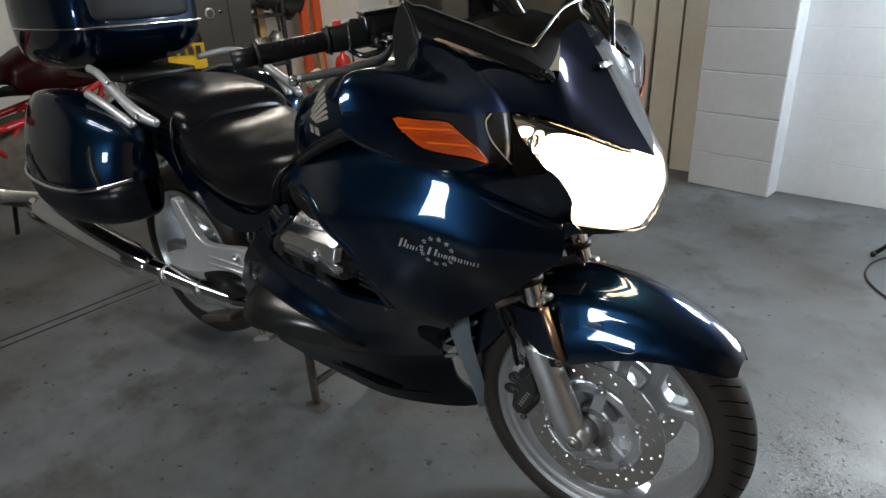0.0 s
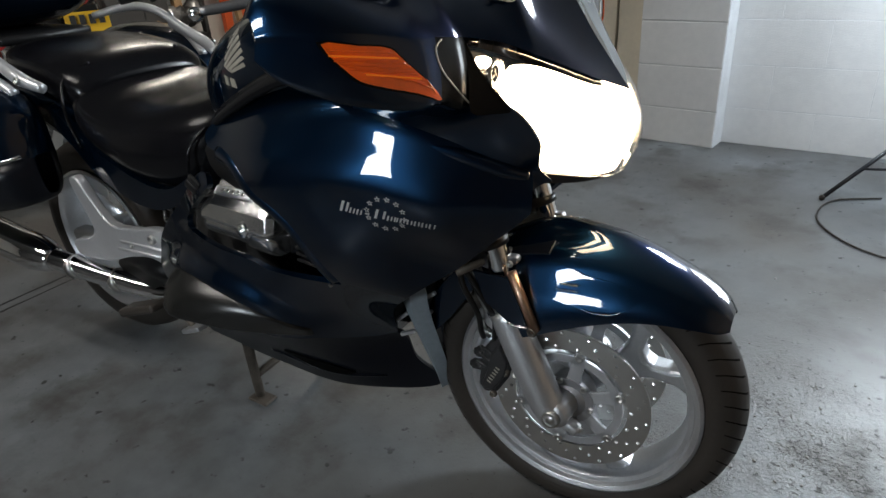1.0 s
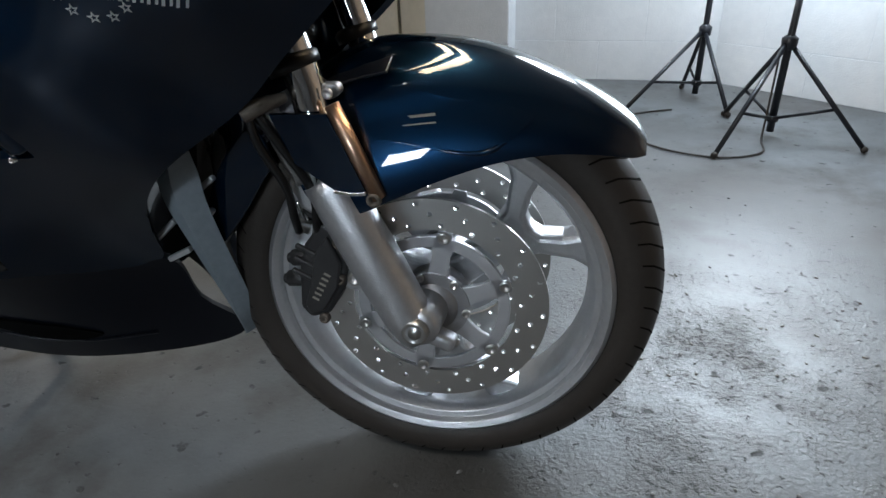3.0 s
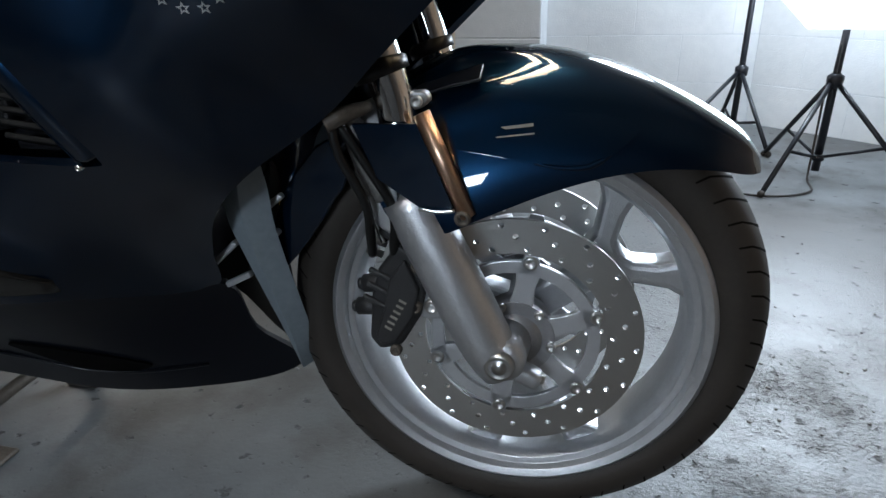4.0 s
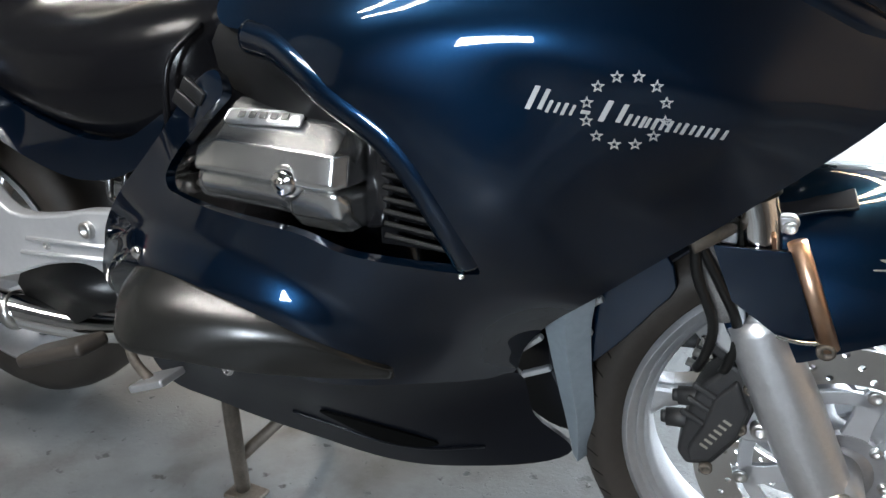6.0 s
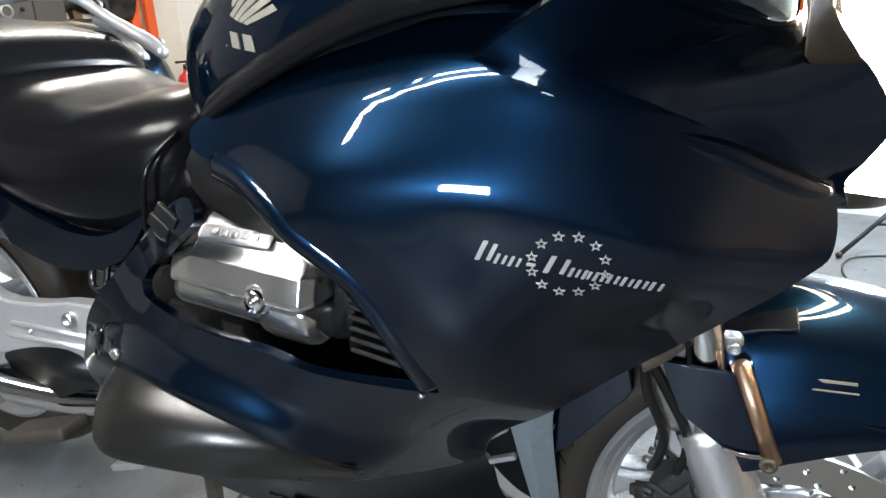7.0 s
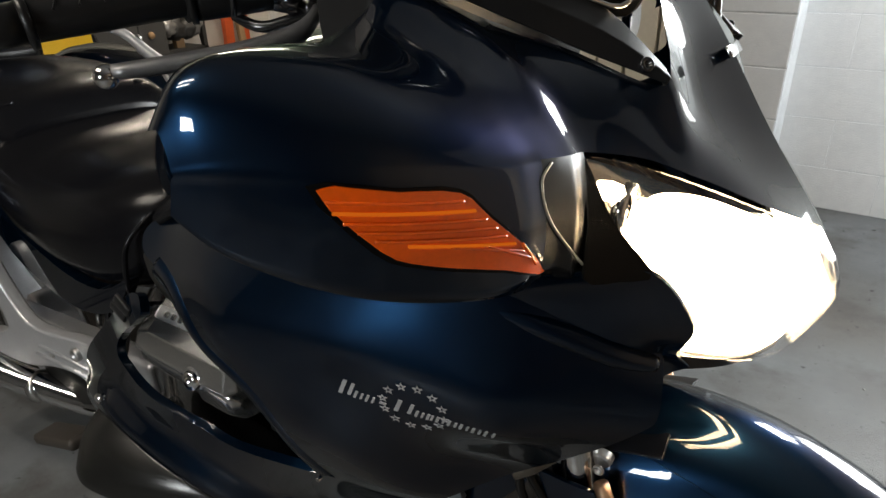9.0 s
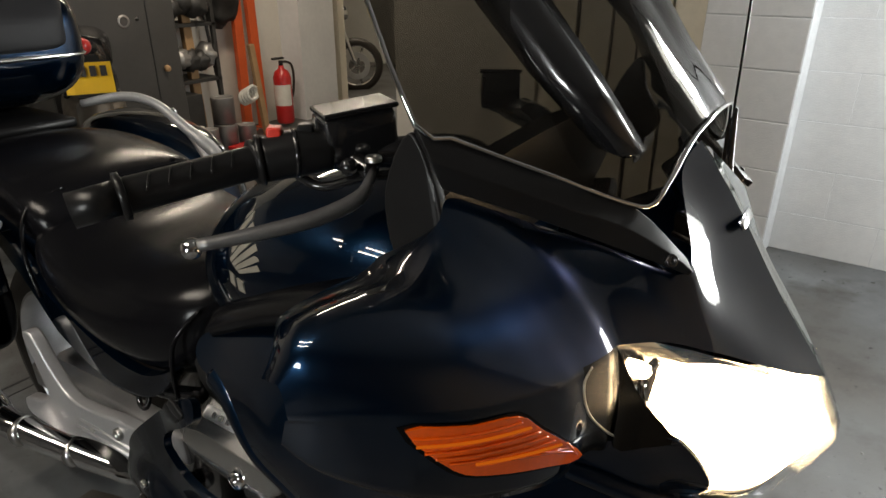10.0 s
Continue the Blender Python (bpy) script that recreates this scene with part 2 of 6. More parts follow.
def sheet(outline, place, outward, sub=5, step=0.02):
    """A sheet inside a smooth closed outline, bent onto a surface by place(u, v)."""
    bm = bmesh.new()
    line = smooth_line([(*p, 0) for p in outline], sub, True) if sub > 1 else [Vector((*p, 0)) for p in outline]
    bm.faces.new([bm.verts.new(p) for p in line])
    for axis in (0, 1):
        lo, hi = min(p[axis] for p in line), max(p[axis] for p in line)
        for k in range(int(math.floor(lo / step)) + 1, int(math.ceil(hi / step))):
            co, no = [0, 0, 0], [0, 0, 0]
            co[axis], no[axis] = k * step + 1e-4, 1
            bmesh.ops.bisect_plane(bm, geom=bm.verts[:] + bm.edges[:] + bm.faces[:], dist=1e-5, plane_co=co, plane_no=no)
    for v in bm.verts:
        v.co = place(v.co.x, v.co.y)
    bm.normal_update()
    total = sum((f.normal * f.calc_area() for f in bm.faces), Vector())
    if total.dot(Vector(outward)) < 0:
        bmesh.ops.reverse_faces(bm, faces=bm.faces)
    return bm


def flipped(bm):
    bmesh.ops.scale(bm, vec=(1, -1, 1), verts=bm.verts)
    bmesh.ops.reverse_faces(bm, faces=bm.faces)
    return bm


# ---- the motorcycle ----
bike = thing("motorcycle", "dark navy blue touring motorcycle with lit headlamp on its centre stand", "motorcycle")

BODY = Skin([(-0.305, 0.22, 0.032), (-0.409, 0.235, 0.093), (-0.481, 0.272, 0.162), (-0.62, 0.3, 0.205), (-0.706, 0.387, 0.262),
             (-0.822, 0.32, 0.216), (-0.499, 0.416, 0.249), (-0.388, 0.342, 0.085), (-0.374, 0.43, 0.147), (-0.384, 0.566, 0.259),
             (-0.27, 0.56, 0.221), (-0.217, 0.62, 0.191), (-0.116, 0.68, 0.185), (-0.042, 0.735, 0.167), (-0.16, 0.713, 0.238),
             (-0.323, 0.741, 0.285), (-0.326, 0.65, 0.282), (-0.479, 0.7, 0.303), (-0.65, 0.747, 0.300), (-0.471, 0.766, 0.314)]
            + [(-0.728, 0.65, 0.285), (-0.745, 0.559, 0.304), (-0.307, 0.84, 0.284), (-0.477, 0.86, 0.276), (-0.624, 0.83, 0.252),
               (-0.141, 0.83, 0.228), (-0.045, 0.8, 0.166), (-0.273, 0.92, 0.270), (-0.471, 0.93, 0.247), (-0.117, 0.93, 0.205), (-0.31, 0.79, 0.290), (-0.20, 0.78, 0.258)], 8e-4)
NOSE = Skin([(0.18, 0.859, -0.016), (0.122, 0.787, -0.029), (0.111, 0.9, 0.011), (0.232, 0.992, -0.101), (0.219, 0.913, -0.077),
             (0.295, 0.998, -0.111), (0.309, 0.938, -0.103), (0.439, 1.021, -0.168), (0.408, 0.974, -0.145), (0.366, 1.004, -0.127),
             (0.145, 1.037, -0.076), (0.257, 1.116, -0.255), (0.312, 1.081, -0.213), (0.148, 1.089, -0.122), (0.45, 0.99, -0.241),
             (0.414, 0.93, -0.197), (0.298, 0.86, -0.147), (0.252, 0.8, -0.102), (0.428, 1.05, -0.27)]
            + [(0, 0.889, 0.05), (0, 1.046, -0.056), (0, 0.97, -0.008), (0, 1.13, -0.118), (0, 0.84, 0.078), (0, 0.76, 0.052), (0, 0.80, 0.072),
               (0.09, 0.775, 0.008), (0.09, 0.84, 0.045), (0.07, 1.0, -0.049), (0.07, 0.95, -0.014), (0.1, 1.02, -0.069)], 3e-4)


SILL = np.polyfit([-0.568, -0.494, -0.442, -0.363, -0.278, -0.225, -0.137], [0.808, 0.8065, 0.803, 0.791, 0.778, 0.767, 0.746], 3)


def bend(d, soft):
    """Rises from flat to a straight slope, rounded over soft metres."""
    return soft * math.log1p(math.exp(d / soft)) if d < 25 * soft else d


GUARD_TOP = np.polyfit([-0.885, -0.86, -0.835, -0.79, -0.74, -0.675, -0.595, -0.523, -0.503, -0.485], [0.487, 0.505, 0.517, 0.529, 0.535, 0.532, 0.515, 0.480, 0.459, 0.432], 5)


def guard_edge(x):
    """Height of the engine guard's top edge."""
    return float(np.polyval(GUARD_TOP, min(max(x, -0.885), -0.485)))


def ease(t):
    t = min(max(t, 0.0), 1.0)
    return t * t * (3 - 2 * t)


def flare(x, z):
    """The flank rolls out to a narrow ledge along the engine guard's sloping top edge."""
    along = ease((-0.40 - x) / 0.16) * ease((x + 0.95) / 0.08)
    return 0.019 * along * ease((guard_edge(x) + 0.052 - z) / 0.050)


def body_width(x, z):
    """Half width of the fairing: a sharp lower crease, a panel that leans in above it, and the shoulder crease along the top."""
    crease = 0.888 - 1.5 * (x + 0.33) ** 2 if x > -0.38 else 0.8843 + 0.172 * (x + 0.38)
    sill = float(np.polyval(SILL, min(max(x, -0.60), -0.06)))
    return BODY(x, z) + flare(x, z) - 0.30 * bend(z - crease, 0.006) - 0.26 * bend(z - sill, 0.004) + 0.003 * math.exp(-((z - crease) / 0.025) ** 2)


def on_side(off=0.0, skin=body_width):
    return lambda x, z: Vector((x, -skin(x, z) - off, z))


def on_front(off=0.0, skin=NOSE):
    return lambda a, z: Vector((skin(abs(a), z) + off, -a, z))


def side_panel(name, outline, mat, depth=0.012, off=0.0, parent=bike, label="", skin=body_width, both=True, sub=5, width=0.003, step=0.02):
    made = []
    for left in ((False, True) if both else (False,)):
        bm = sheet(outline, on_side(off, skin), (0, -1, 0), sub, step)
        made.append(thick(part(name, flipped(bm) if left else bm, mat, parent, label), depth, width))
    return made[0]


def front_panel(name, outline, mat, depth=0.01, off=0.0, parent=bike, label="", both=True, sub=5, width=0.003, step=0.02, skin=NOSE):
    made = []
    for left in ((False, True) if both else (False,)):
        bm = sheet(outline, on_front(off, skin), (1, -0.3, 0), sub, step)
        made.append(thick(part(name, flipped(bm) if left else bm, mat, parent, label), depth, width))
    return made[0]


def bolt(at, radius, mat, parent, axis=(0, -1, 0), height=0.006, socket=True):
    """A cap screw whose head looks along axis."""
    prof = [(radius, 0), (radius, height * 0.7), (radius * 0.85, height)]
    prof += [(radius * 0.5, height), (radius * 0.5, height * 0.35), (0, height * 0.35)] if socket else [(radius * 0.4, height * 1.15), (0, height * 1.2)]
    m = Matrix.Translation(at) @ Vector(axis).to_track_quat("Y", "Z").to_matrix().to_4x4()
    return part("bolt", lathe(prof, 16), mat, parent, at=m)


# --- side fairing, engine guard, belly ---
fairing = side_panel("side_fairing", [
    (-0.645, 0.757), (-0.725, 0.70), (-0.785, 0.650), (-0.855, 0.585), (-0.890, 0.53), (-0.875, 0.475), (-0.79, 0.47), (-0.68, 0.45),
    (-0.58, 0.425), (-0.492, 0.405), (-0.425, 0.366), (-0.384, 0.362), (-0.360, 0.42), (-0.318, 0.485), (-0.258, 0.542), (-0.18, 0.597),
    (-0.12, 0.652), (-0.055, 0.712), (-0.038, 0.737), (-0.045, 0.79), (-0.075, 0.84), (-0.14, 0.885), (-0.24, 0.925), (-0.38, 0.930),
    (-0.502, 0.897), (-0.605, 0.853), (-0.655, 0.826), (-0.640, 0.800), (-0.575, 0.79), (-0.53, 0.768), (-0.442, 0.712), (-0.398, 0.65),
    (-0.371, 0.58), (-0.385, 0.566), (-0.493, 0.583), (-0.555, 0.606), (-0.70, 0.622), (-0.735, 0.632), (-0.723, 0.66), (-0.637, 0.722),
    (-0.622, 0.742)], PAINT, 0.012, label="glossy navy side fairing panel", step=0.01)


# engine guard: a wing that stands out towards the rear; upper edge on the flank, lower edge far out (x, height, lower x, lower width, lower height)
WING = [(-0.796, 0.516, -0.782, 0.345, 0.500), (-0.788, 0.528, -0.768, 0.364, 0.488), (-0.772, 0.536, -0.752, 0.378, 0.479), (-0.735, 0.5405, -0.722, 0.384, 0.473), (-0.675, 0.5335, -0.664, 0.373, 0.469), (-0.60, 0.5135, -0.602, 0.347, 0.456),
        (-0.535, 0.4815, -0.545, 0.304, 0.439), (-0.500, 0.455, -0.508, 0.276, 0.430), (-0.478, 0.433, -0.480, 0.258, 0.427)]
for s in (-1, 1):
    rows = []
    for x, head, lx, lw, foot in smooth_line_5(WING, 4):
        top = Vector((x, s * (body_width(x, head) + 0.002), head))
        low = Vector((lx, s * lw, foot))
        row = [top + Vector((0, -s * 0.03, -0.004)), top + Vector((0, -s * 0.002, 0.0015))]
        for k in range(13):
            f = k / 12
            row.append(top + (low - top) * f + Vector((0.002, s * 0.006, 0.006)) * math.sin(math.pi * f))
        row += [low + Vector((0, -s * 0.001, -0.004)), low + Vector((0, -s * 0.008, -0.009)), low + Vector((0, -s * 0.04, -0.016)), Vector((x, s * (body_width(x, head) - 0.05), foot - 0.020))]
        rows.append(row)
    part("engine_guard", bridge(bmesh.new(), rows), POD, bike, "black textured engine guard")
belly = side_panel("belly_fairing", [(-0.90, 0.375), (-0.80, 0.428), (-0.709, 0.444), (-0.60, 0.438), (-0.496, 0.412), (-0.419, 0.364), (-0.378, 0.358), (-0.362, 0.28), (-0.312, 0.216),
                                     (-0.385, 0.193), (-0.552, 0.225), (-0.685, 0.25), (-0.80, 0.268), (-0.90, 0.285)], BELLY, 0.012, label="satin black belly fairing", skin=BODY)
# the slot's dark inside is a near-black sheet laid on the cowl
side_panel("belly_slot_shade", [(-0.606, 0.322), (-0.575, 0.322), (-0.54, 0.312), (-0.50, 0.291), (-0.468, 0.262), (-0.50, 0.262), (-0.54, 0.276), (-0.58, 0.301)], SLOT_SHADE, 0.003, 0.0045, skin=BODY, width=0.0005, step=0.01)
for s in (-1, 1):
    seam = [(-0.66, 0.300), (-0.60, 0.286), (-0.54, 0.268), (-0.48, 0.252), (-0.42, 0.238)]
    part("belly_seam", tube([(x, s * (BODY(x, z) + 0.001), z) for x, z in seam], 0.0022, 8), BELLY, bike, "thin raised seam of the belly fairing")
bolt((-0.707, -0.266, 0.387), 0.008, CHROME, bike)
bolt((-0.775, -body_width(-0.775, 0.552) + 0.001, 0.552), 0.008, CHROME, bike, socket=False)
bolt((-0.384, -0.266, 0.568), 0.0032, CHROME, bike)
bolt((-0.576, -0.254, 0.772), 0.008, CHROME, bike, socket=False)
for a, z in ((-0.66, 0.738), (-0.675, 0.725)):
    part("clip", box(0.03, 0.006, 0.016, (a, -body_width(a, z) - 0.004, z), 0.002, turn=pose(0, 0, 0, 0, 35, 0)), BLACK, bike)

for s in (-1, 1):
    lip = smooth_line([(-0.600, 0.792, 0), (-0.56, 0.784, 0), (-0.525, 0.768, 0), (-0.49, 0.745, 0), (-0.442, 0.712, 0), (-0.416, 0.682, 0), (-0.398, 0.65, 0), (-0.381, 0.61, 0), (-0.374, 0.584, 0)], 3)
    part("fairing_lip", tube([(p.x - 0.009, s * (body_width(p.x, p.y) - 0.0165), p.y - 0.004) for p in lip], 0.0185, 20, 2), PAINT, bike, "rounded inner edge of the side fairing")
    line = [(-0.225, 0.853), (-0.14, 0.822), (-0.085, 0.796), (-0.052, 0.782)]
    part("fairing_crease", tube([(x, s * (body_width(x, z) - 0.0115), z) for x, z in line], [0.008, 0.0135, 0.0150, 0.010], 24), PAINT, bike, "raised crease towards the fairing's front corner")

# lettering and stars on the fairing, as plain shapes
u, v = Vector((0.986, -0.168)), Vector((0.42, 0.90))
base = Vector((-0.321, 0.7335))
bm = bmesh.new()


def stroke(a0, k0, a1, k1, thin=0.0021):
    """One straight stroke of a lettering mark, slanted with the line of writing."""
    d = Vector((a1 - a0, k1 - k0)).normalized()
    n = Vector((-d.y, d.x)) * thin / 2
    fs = []
    for q in (Vector((a0, k0)) - n, Vector((a1, k1)) - n, Vector((a1, k1)) + n, Vector((a0, k0)) + n):
        p = base + u * q.x + v * q.y
        fs.append(bm.verts.new(on_side(0.0016)(p.x, p.y)))
    bm.faces.new(fs)


for s0, wd, h in ((0.001, 0.0125, 0.0205), (0.0170, 0.0085, 0.0105), (0.0290, 0.0085, 0.0105), (0.0430, 0.0070, 0.0), (0.0585, 0.0160, 0.0185), (0.0785, 0.0080, 0.0100), (0.0895, 0.0060, 0.0100),
                  (0.0985, 0.0080, 0.0100), (0.1095, 0.0085, 0.0100), (0.1210, 0.0085, 0.0100), (0.1325, 0.0085, 0.0100), (0.1440, 0.0095, 0.0100)):
    if h == 0.0:
        stroke(s0, 0.0055, s0 + wd, 0.0055, 0.003)
        continue
    bold = 0.0042 if h > 0.015 else 0.0027
    stroke(s0 + bold / 2, 0, s0 + bold / 2, h, bold)
    stroke(s0 + wd - bold * 0.35, h * 0.08, s0 + wd - bold * 0.35, h * 0.94, bold * 0.85)
bmesh.ops.recalc_face_normals(bm, faces=bm.faces)
thick(part("lettering", bm, DECAL, fairing, "pale silver slanted bars"), 0.001, 0.0001, 0)
for k in range(12):
    a = 2 * math.pi * (k + 0.5) / 12
    cx, cz = -0.2425 + 0.0305 * math.cos(a), 0.7310 + 0.0285 * math.sin(a)
    bm = bmesh.new()
    outer, inner = [], []
    for j in range(10):
        r = 0.0054 if j % 2 == 0 else 0.0023
        b = math.pi / 2 + math.pi * j / 5
        outer.append(bm.verts.new(on_side(0.0016)(cx + r * math.cos(b), cz + r * math.sin(b))))
        inner.append(bm.verts.new(on_side(0.0016)(cx + 0.55 * r * math.cos(b), cz + 0.55 * r * math.sin(b))))
    for j in range(10):
        bm.faces.new((outer[j], outer[(j + 1) % 10], inner[(j + 1) % 10], inner[j]))
    thick(part("star", bm, DECAL, fairing), 0.0008, 0.0001, 0)

# --- nose, headlamp, mirrors ---
# upper cowl and both mirror shells in one sweep: (side, rear x, rear z, ridge x, ridge z, foot x, foot z, swell)
COWL = [(0.0, NOSE(0, 1.12), 1.120, NOSE(0, 0.890) + 0.003, 0.890, -0.02, 0.80, 0.004), (0.06, NOSE(0.06, 1.10), 1.100, NOSE(0.06, 0.917) + 0.003, 0.917, -0.02, 0.80, 0.004),
        (0.125, -0.078, 1.046, NOSE(0.125, 0.954) + 0.003, 0.954, -0.02, 0.80, 0.004), (0.15, -0.082, 1.034, NOSE(0.15, 0.967) + 0.003, 0.967, -0.02, 0.80, 0.004), (0.187, -0.138, 1.060, NOSE(0.187, 0.986) + 0.003, 0.986, -0.02, 0.80, 0.008),
        (0.234, -0.194, 1.088, -0.100, 0.999, -0.090, 0.900, 0.011), (0.26, -0.218, 1.103, -0.104, 1.003, -0.097, 0.910, 0.012), (0.28, -0.240, 1.112, -0.107, 1.006, -0.103, 0.921, 0.012), (0.30, -0.236, 1.101, -0.111, 1.009, -0.106, 0.925, 0.012), (0.325, -0.228, 1.088, -0.115, 1.012, -0.109, 0.925, 0.013),
        (0.36, -0.222, 1.082, -0.126, 1.020, -0.124, 0.931, 0.014), (0.40, -0.221, 1.085, -0.143, 1.028, -0.148, 0.943, 0.015), (0.43, -0.221, 1.086, -0.165, 1.033, -0.173, 0.957, 0.013),
        (0.452, -0.222, 1.083, -0.190, 1.035, -0.200, 0.972, 0.010), (0.468, -0.226, 1.072, -0.212, 1.035, -0.222, 0.988, 0.006), (0.477, -0.235, 1.052, -0.230, 1.032, -0.238, 1.006, 0.002)]
COWL_LINE = np.array(smooth_line_5(COWL, 5))


def face_x(a, z):
    """The mirror shell's front face, from the ridge over the indicator down to its foot."""
    rx, rz, fx, fz = (float(np.interp(a, COWL_LINE[:, 0], COWL_LINE[:, k])) for k in (3, 4, 5, 6))
    f = min(max((rz - z) / (rz - fz), 0.0), 1.0)
    return rx + (fx - rx) * f + 0.004 * math.sin(math.pi * f) * ease((0.478 - a) / 0.05)


for s in (-1, 1):
    bm = bmesh.new()
    tops, faces, cheeks = [], [], []
    for a, tx, tz, rx, rz, fx, fz, sw in COWL_LINE:
        back = ease((a - 0.30) / 0.04) * (0.4 + 0.6 * ease((0.478 - a) / 0.03))
        row = [Vector((tx - 0.060 * back, s * (a - 0.02 * back), tz - 0.022 * back)), Vector((tx - 0.025 * back, s * (a - 0.004 * back), tz - 0.005 * back))]
        w = ease((0.235 - a) / 0.085)
        for k in range(15):
            f = (k / 14) ** 0.8
            z = tz + (rz - tz) * f
            hump = sw * 4 * f * (1 - f)
            slide = (NOSE(a, tz) * w + tx * (1 - w) - tx) * (1 - f) + (NOSE(a, rz) * w + rx * (1 - w) - rx) * f
            row.append(Vector(((tx + (rx - tx) * f + 0.6 * hump) * (1 - w) + (NOSE(a, z) - slide + 0.0) * w, s * a, z + 0.8 * hump * (1 - w))))
        tops.append(row)
        if a >= 0.2349:
            row = [row[-1], Vector((rx + 0.0012, s * a, rz - 0.003))]
            for k in range(1, 11):
                z = rz - 0.003 + (fz - rz + 0.003) * k / 10
                row.append(Vector((face_x(a, z), s * a, z)))
            foot, slim = row[-1], ease((0.482 - a) / 0.06)
            row += [foot + Vector((-0.006, -s * 0.001, -0.0025)) * slim, foot + Vector((-0.04, -s * 0.008, 0.000)) * slim, foot + Vector((-0.075, -s * 0.02, 0.016)) * slim]
            (faces if a > 0.2949 else cheeks).append(row)
            if len(faces) == 1:
                cheeks.append(row)
    for grid in (tops, faces):
        bridge(bm, grid, False, False)
    inner = bridge(bmesh.new(), cheeks, False, False)
    bmesh.ops.recalc_face_normals(inner, faces=inner.faces)
    part("headlamp_cheek", inner, CHEEK, bike, "black panel between headlamp and mirror shell")
    bmesh.ops.remove_doubles(bm, verts=bm.verts, dist=2e-5)
    bmesh.ops.recalc_face_normals(bm, faces=bm.faces)
    cowl = part("upper_cowl", bm, PAINT, bike, "glossy navy upper cowl running out into the mirror shell")
    part("mirror_glass", plate([(0.34, 0.99), (0.42, 1.0), (0.44, 1.03), (0.42, 1.06), (0.36, 1.055)], 0.003, "yz", -0.275, 4), CHROME, cowl, at=Matrix.Diagonal((1, s, 1, 1)))
front_panel("headlamp_cheek", [(0.2335, 0.997), (0.223, 0.955), (0.198, 0.90), (0.22, 0.895), (0.243, 0.902), (0.243, 0.95), (0.243, 0.998)], CHEEK, 0.003, -0.002, label="black panel beside the headlamp", sub=3, width=0.0005)
for s in (-1, 1):
    fore = [(-0.172, 0.425, 0.962), (-0.140, 0.38, 0.945), (-0.112, 0.33, 0.932), (-0.108, 0.296, 0.930), (-0.108, 0.262, 0.914)] + [(NOSE(a, z) - 0.002, a, z) for a, z in ((0.222, 0.908), (0.195, 0.893), (0.178, 0.85), (0.160, 0.818), (0.136, 0.791), (0.112, 0.766))]
    aft = [(x, body_width(x, z) - 0.005, z) for x, z in ((-0.34, 0.895), (-0.30, 0.890), (-0.25, 0.880), (-0.215, 0.868), (-0.18, 0.853), (-0.15, 0.838), (-0.12, 0.820), (-0.095, 0.803), (-0.075, 0.785), (-0.058, 0.765), (-0.048, 0.742))]
    rows = []
    for p, q in zip(smooth_line([Vector((x, s * w, z)) for x, w, z in fore], 4), smooth_line([Vector((x, s * w, z)) for x, w, z in aft], 4)):
        rows.append([p + (q - p) * (k / 8) + Vector((-0.010, -s * 0.006, 0.002)) * math.sin(math.pi * k / 8) for k in range(9)])
    bm = bridge(bmesh.new(), rows, False, False)
    bm.normal_update()
    if sum((f.normal.x for f in bm.faces)) < 0:
        bmesh.ops.reverse_faces(bm, faces=bm.faces)
    thick(part("headlamp_surround", bm, PAINT, bike, "dark navy panel under the mirror and beside the headlamp"), 0.005, 0.001)
front_panel("chin", [(0.0, 0.756), (0.05, 0.760), (0.115, 0.778), (0.14, 0.790), (0.145, 0.772), (0.11, 0.760), (0.05, 0.751), (0.0, 0.749)], BLACK, 0.012, -0.012, label="black lip under the headlamp")
for s in (-1, 1):
    part("seam_trim", tube([(face_x(a, z) + 0.0004, s * a, z) for a, z in ((0.285, 1.004), (0.298, 0.994), (0.293, 0.968), (0.266, 0.936), (0.240, 0.912))], 0.0011, 8), BADGE, bike, "thin bright seam line")
# black rim stands in for the shaded gap round the indicator lens
front_panel("indicator_gap_shade", [(0.4405, 1.0225), (0.405, 1.0160), (0.3685, 1.0080), (0.348, 0.9865), (0.294, 0.9285), (0.34, 0.9455), (0.391, 0.9635), (0.416, 0.9795)], CHEEK, 0.006, 0.0012, sub=3, skin=face_x)
lens = front_panel("indicator_lens", [(0.438, 1.02), (0.405, 1.014), (0.37, 1.006), (0.35, 0.985), (0.298, 0.931), (0.34, 0.948), (0.39, 0.966), (0.414, 0.981)], AMBER, 0.006, 0.0030, label="amber indicator lens", sub=3, skin=face_x)
for k in range(9):
    g = (k + 0.7) / 9.4
    outer, inner = Vector((0.436 - 0.118 * max(0.0, g - 0.55) - 0.075 * g ** 2, 1.018 - 0.060 * g)), Vector((0.374 - 0.066 * g, 1.006 - 0.068 * g))
    line = [on_front(0.0034, face_x)(*(outer + (inner - outer) * (j / 8))) for j in range(9)]
    part("lens_rib", tube(line, 0.0011, 8), AMBER_GLOW if k in (1, 5) else AMBER, lens)
LENS_EDGE = [(0.234, 0.993), (0.187, 0.979), (0.125, 0.949), (0.06, 0.914), (0.0, 0.889), (0.0, 0.82), (0.0, 0.757), (0.05, 0.760), (0.09, 0.772), (0.136, 0.793), (0.176, 0.848),
             (0.193, 0.892), (0.221, 0.950)]
lamp = front_panel("headlamp_lens", LENS_EDGE, LENS, 0.003, 0.0, label="clear headlamp lens", sub=4, width=0.0006)
for o in bike.children:
    if o.name.startswith("headlamp_lens"):
        o.visible_shadow = False
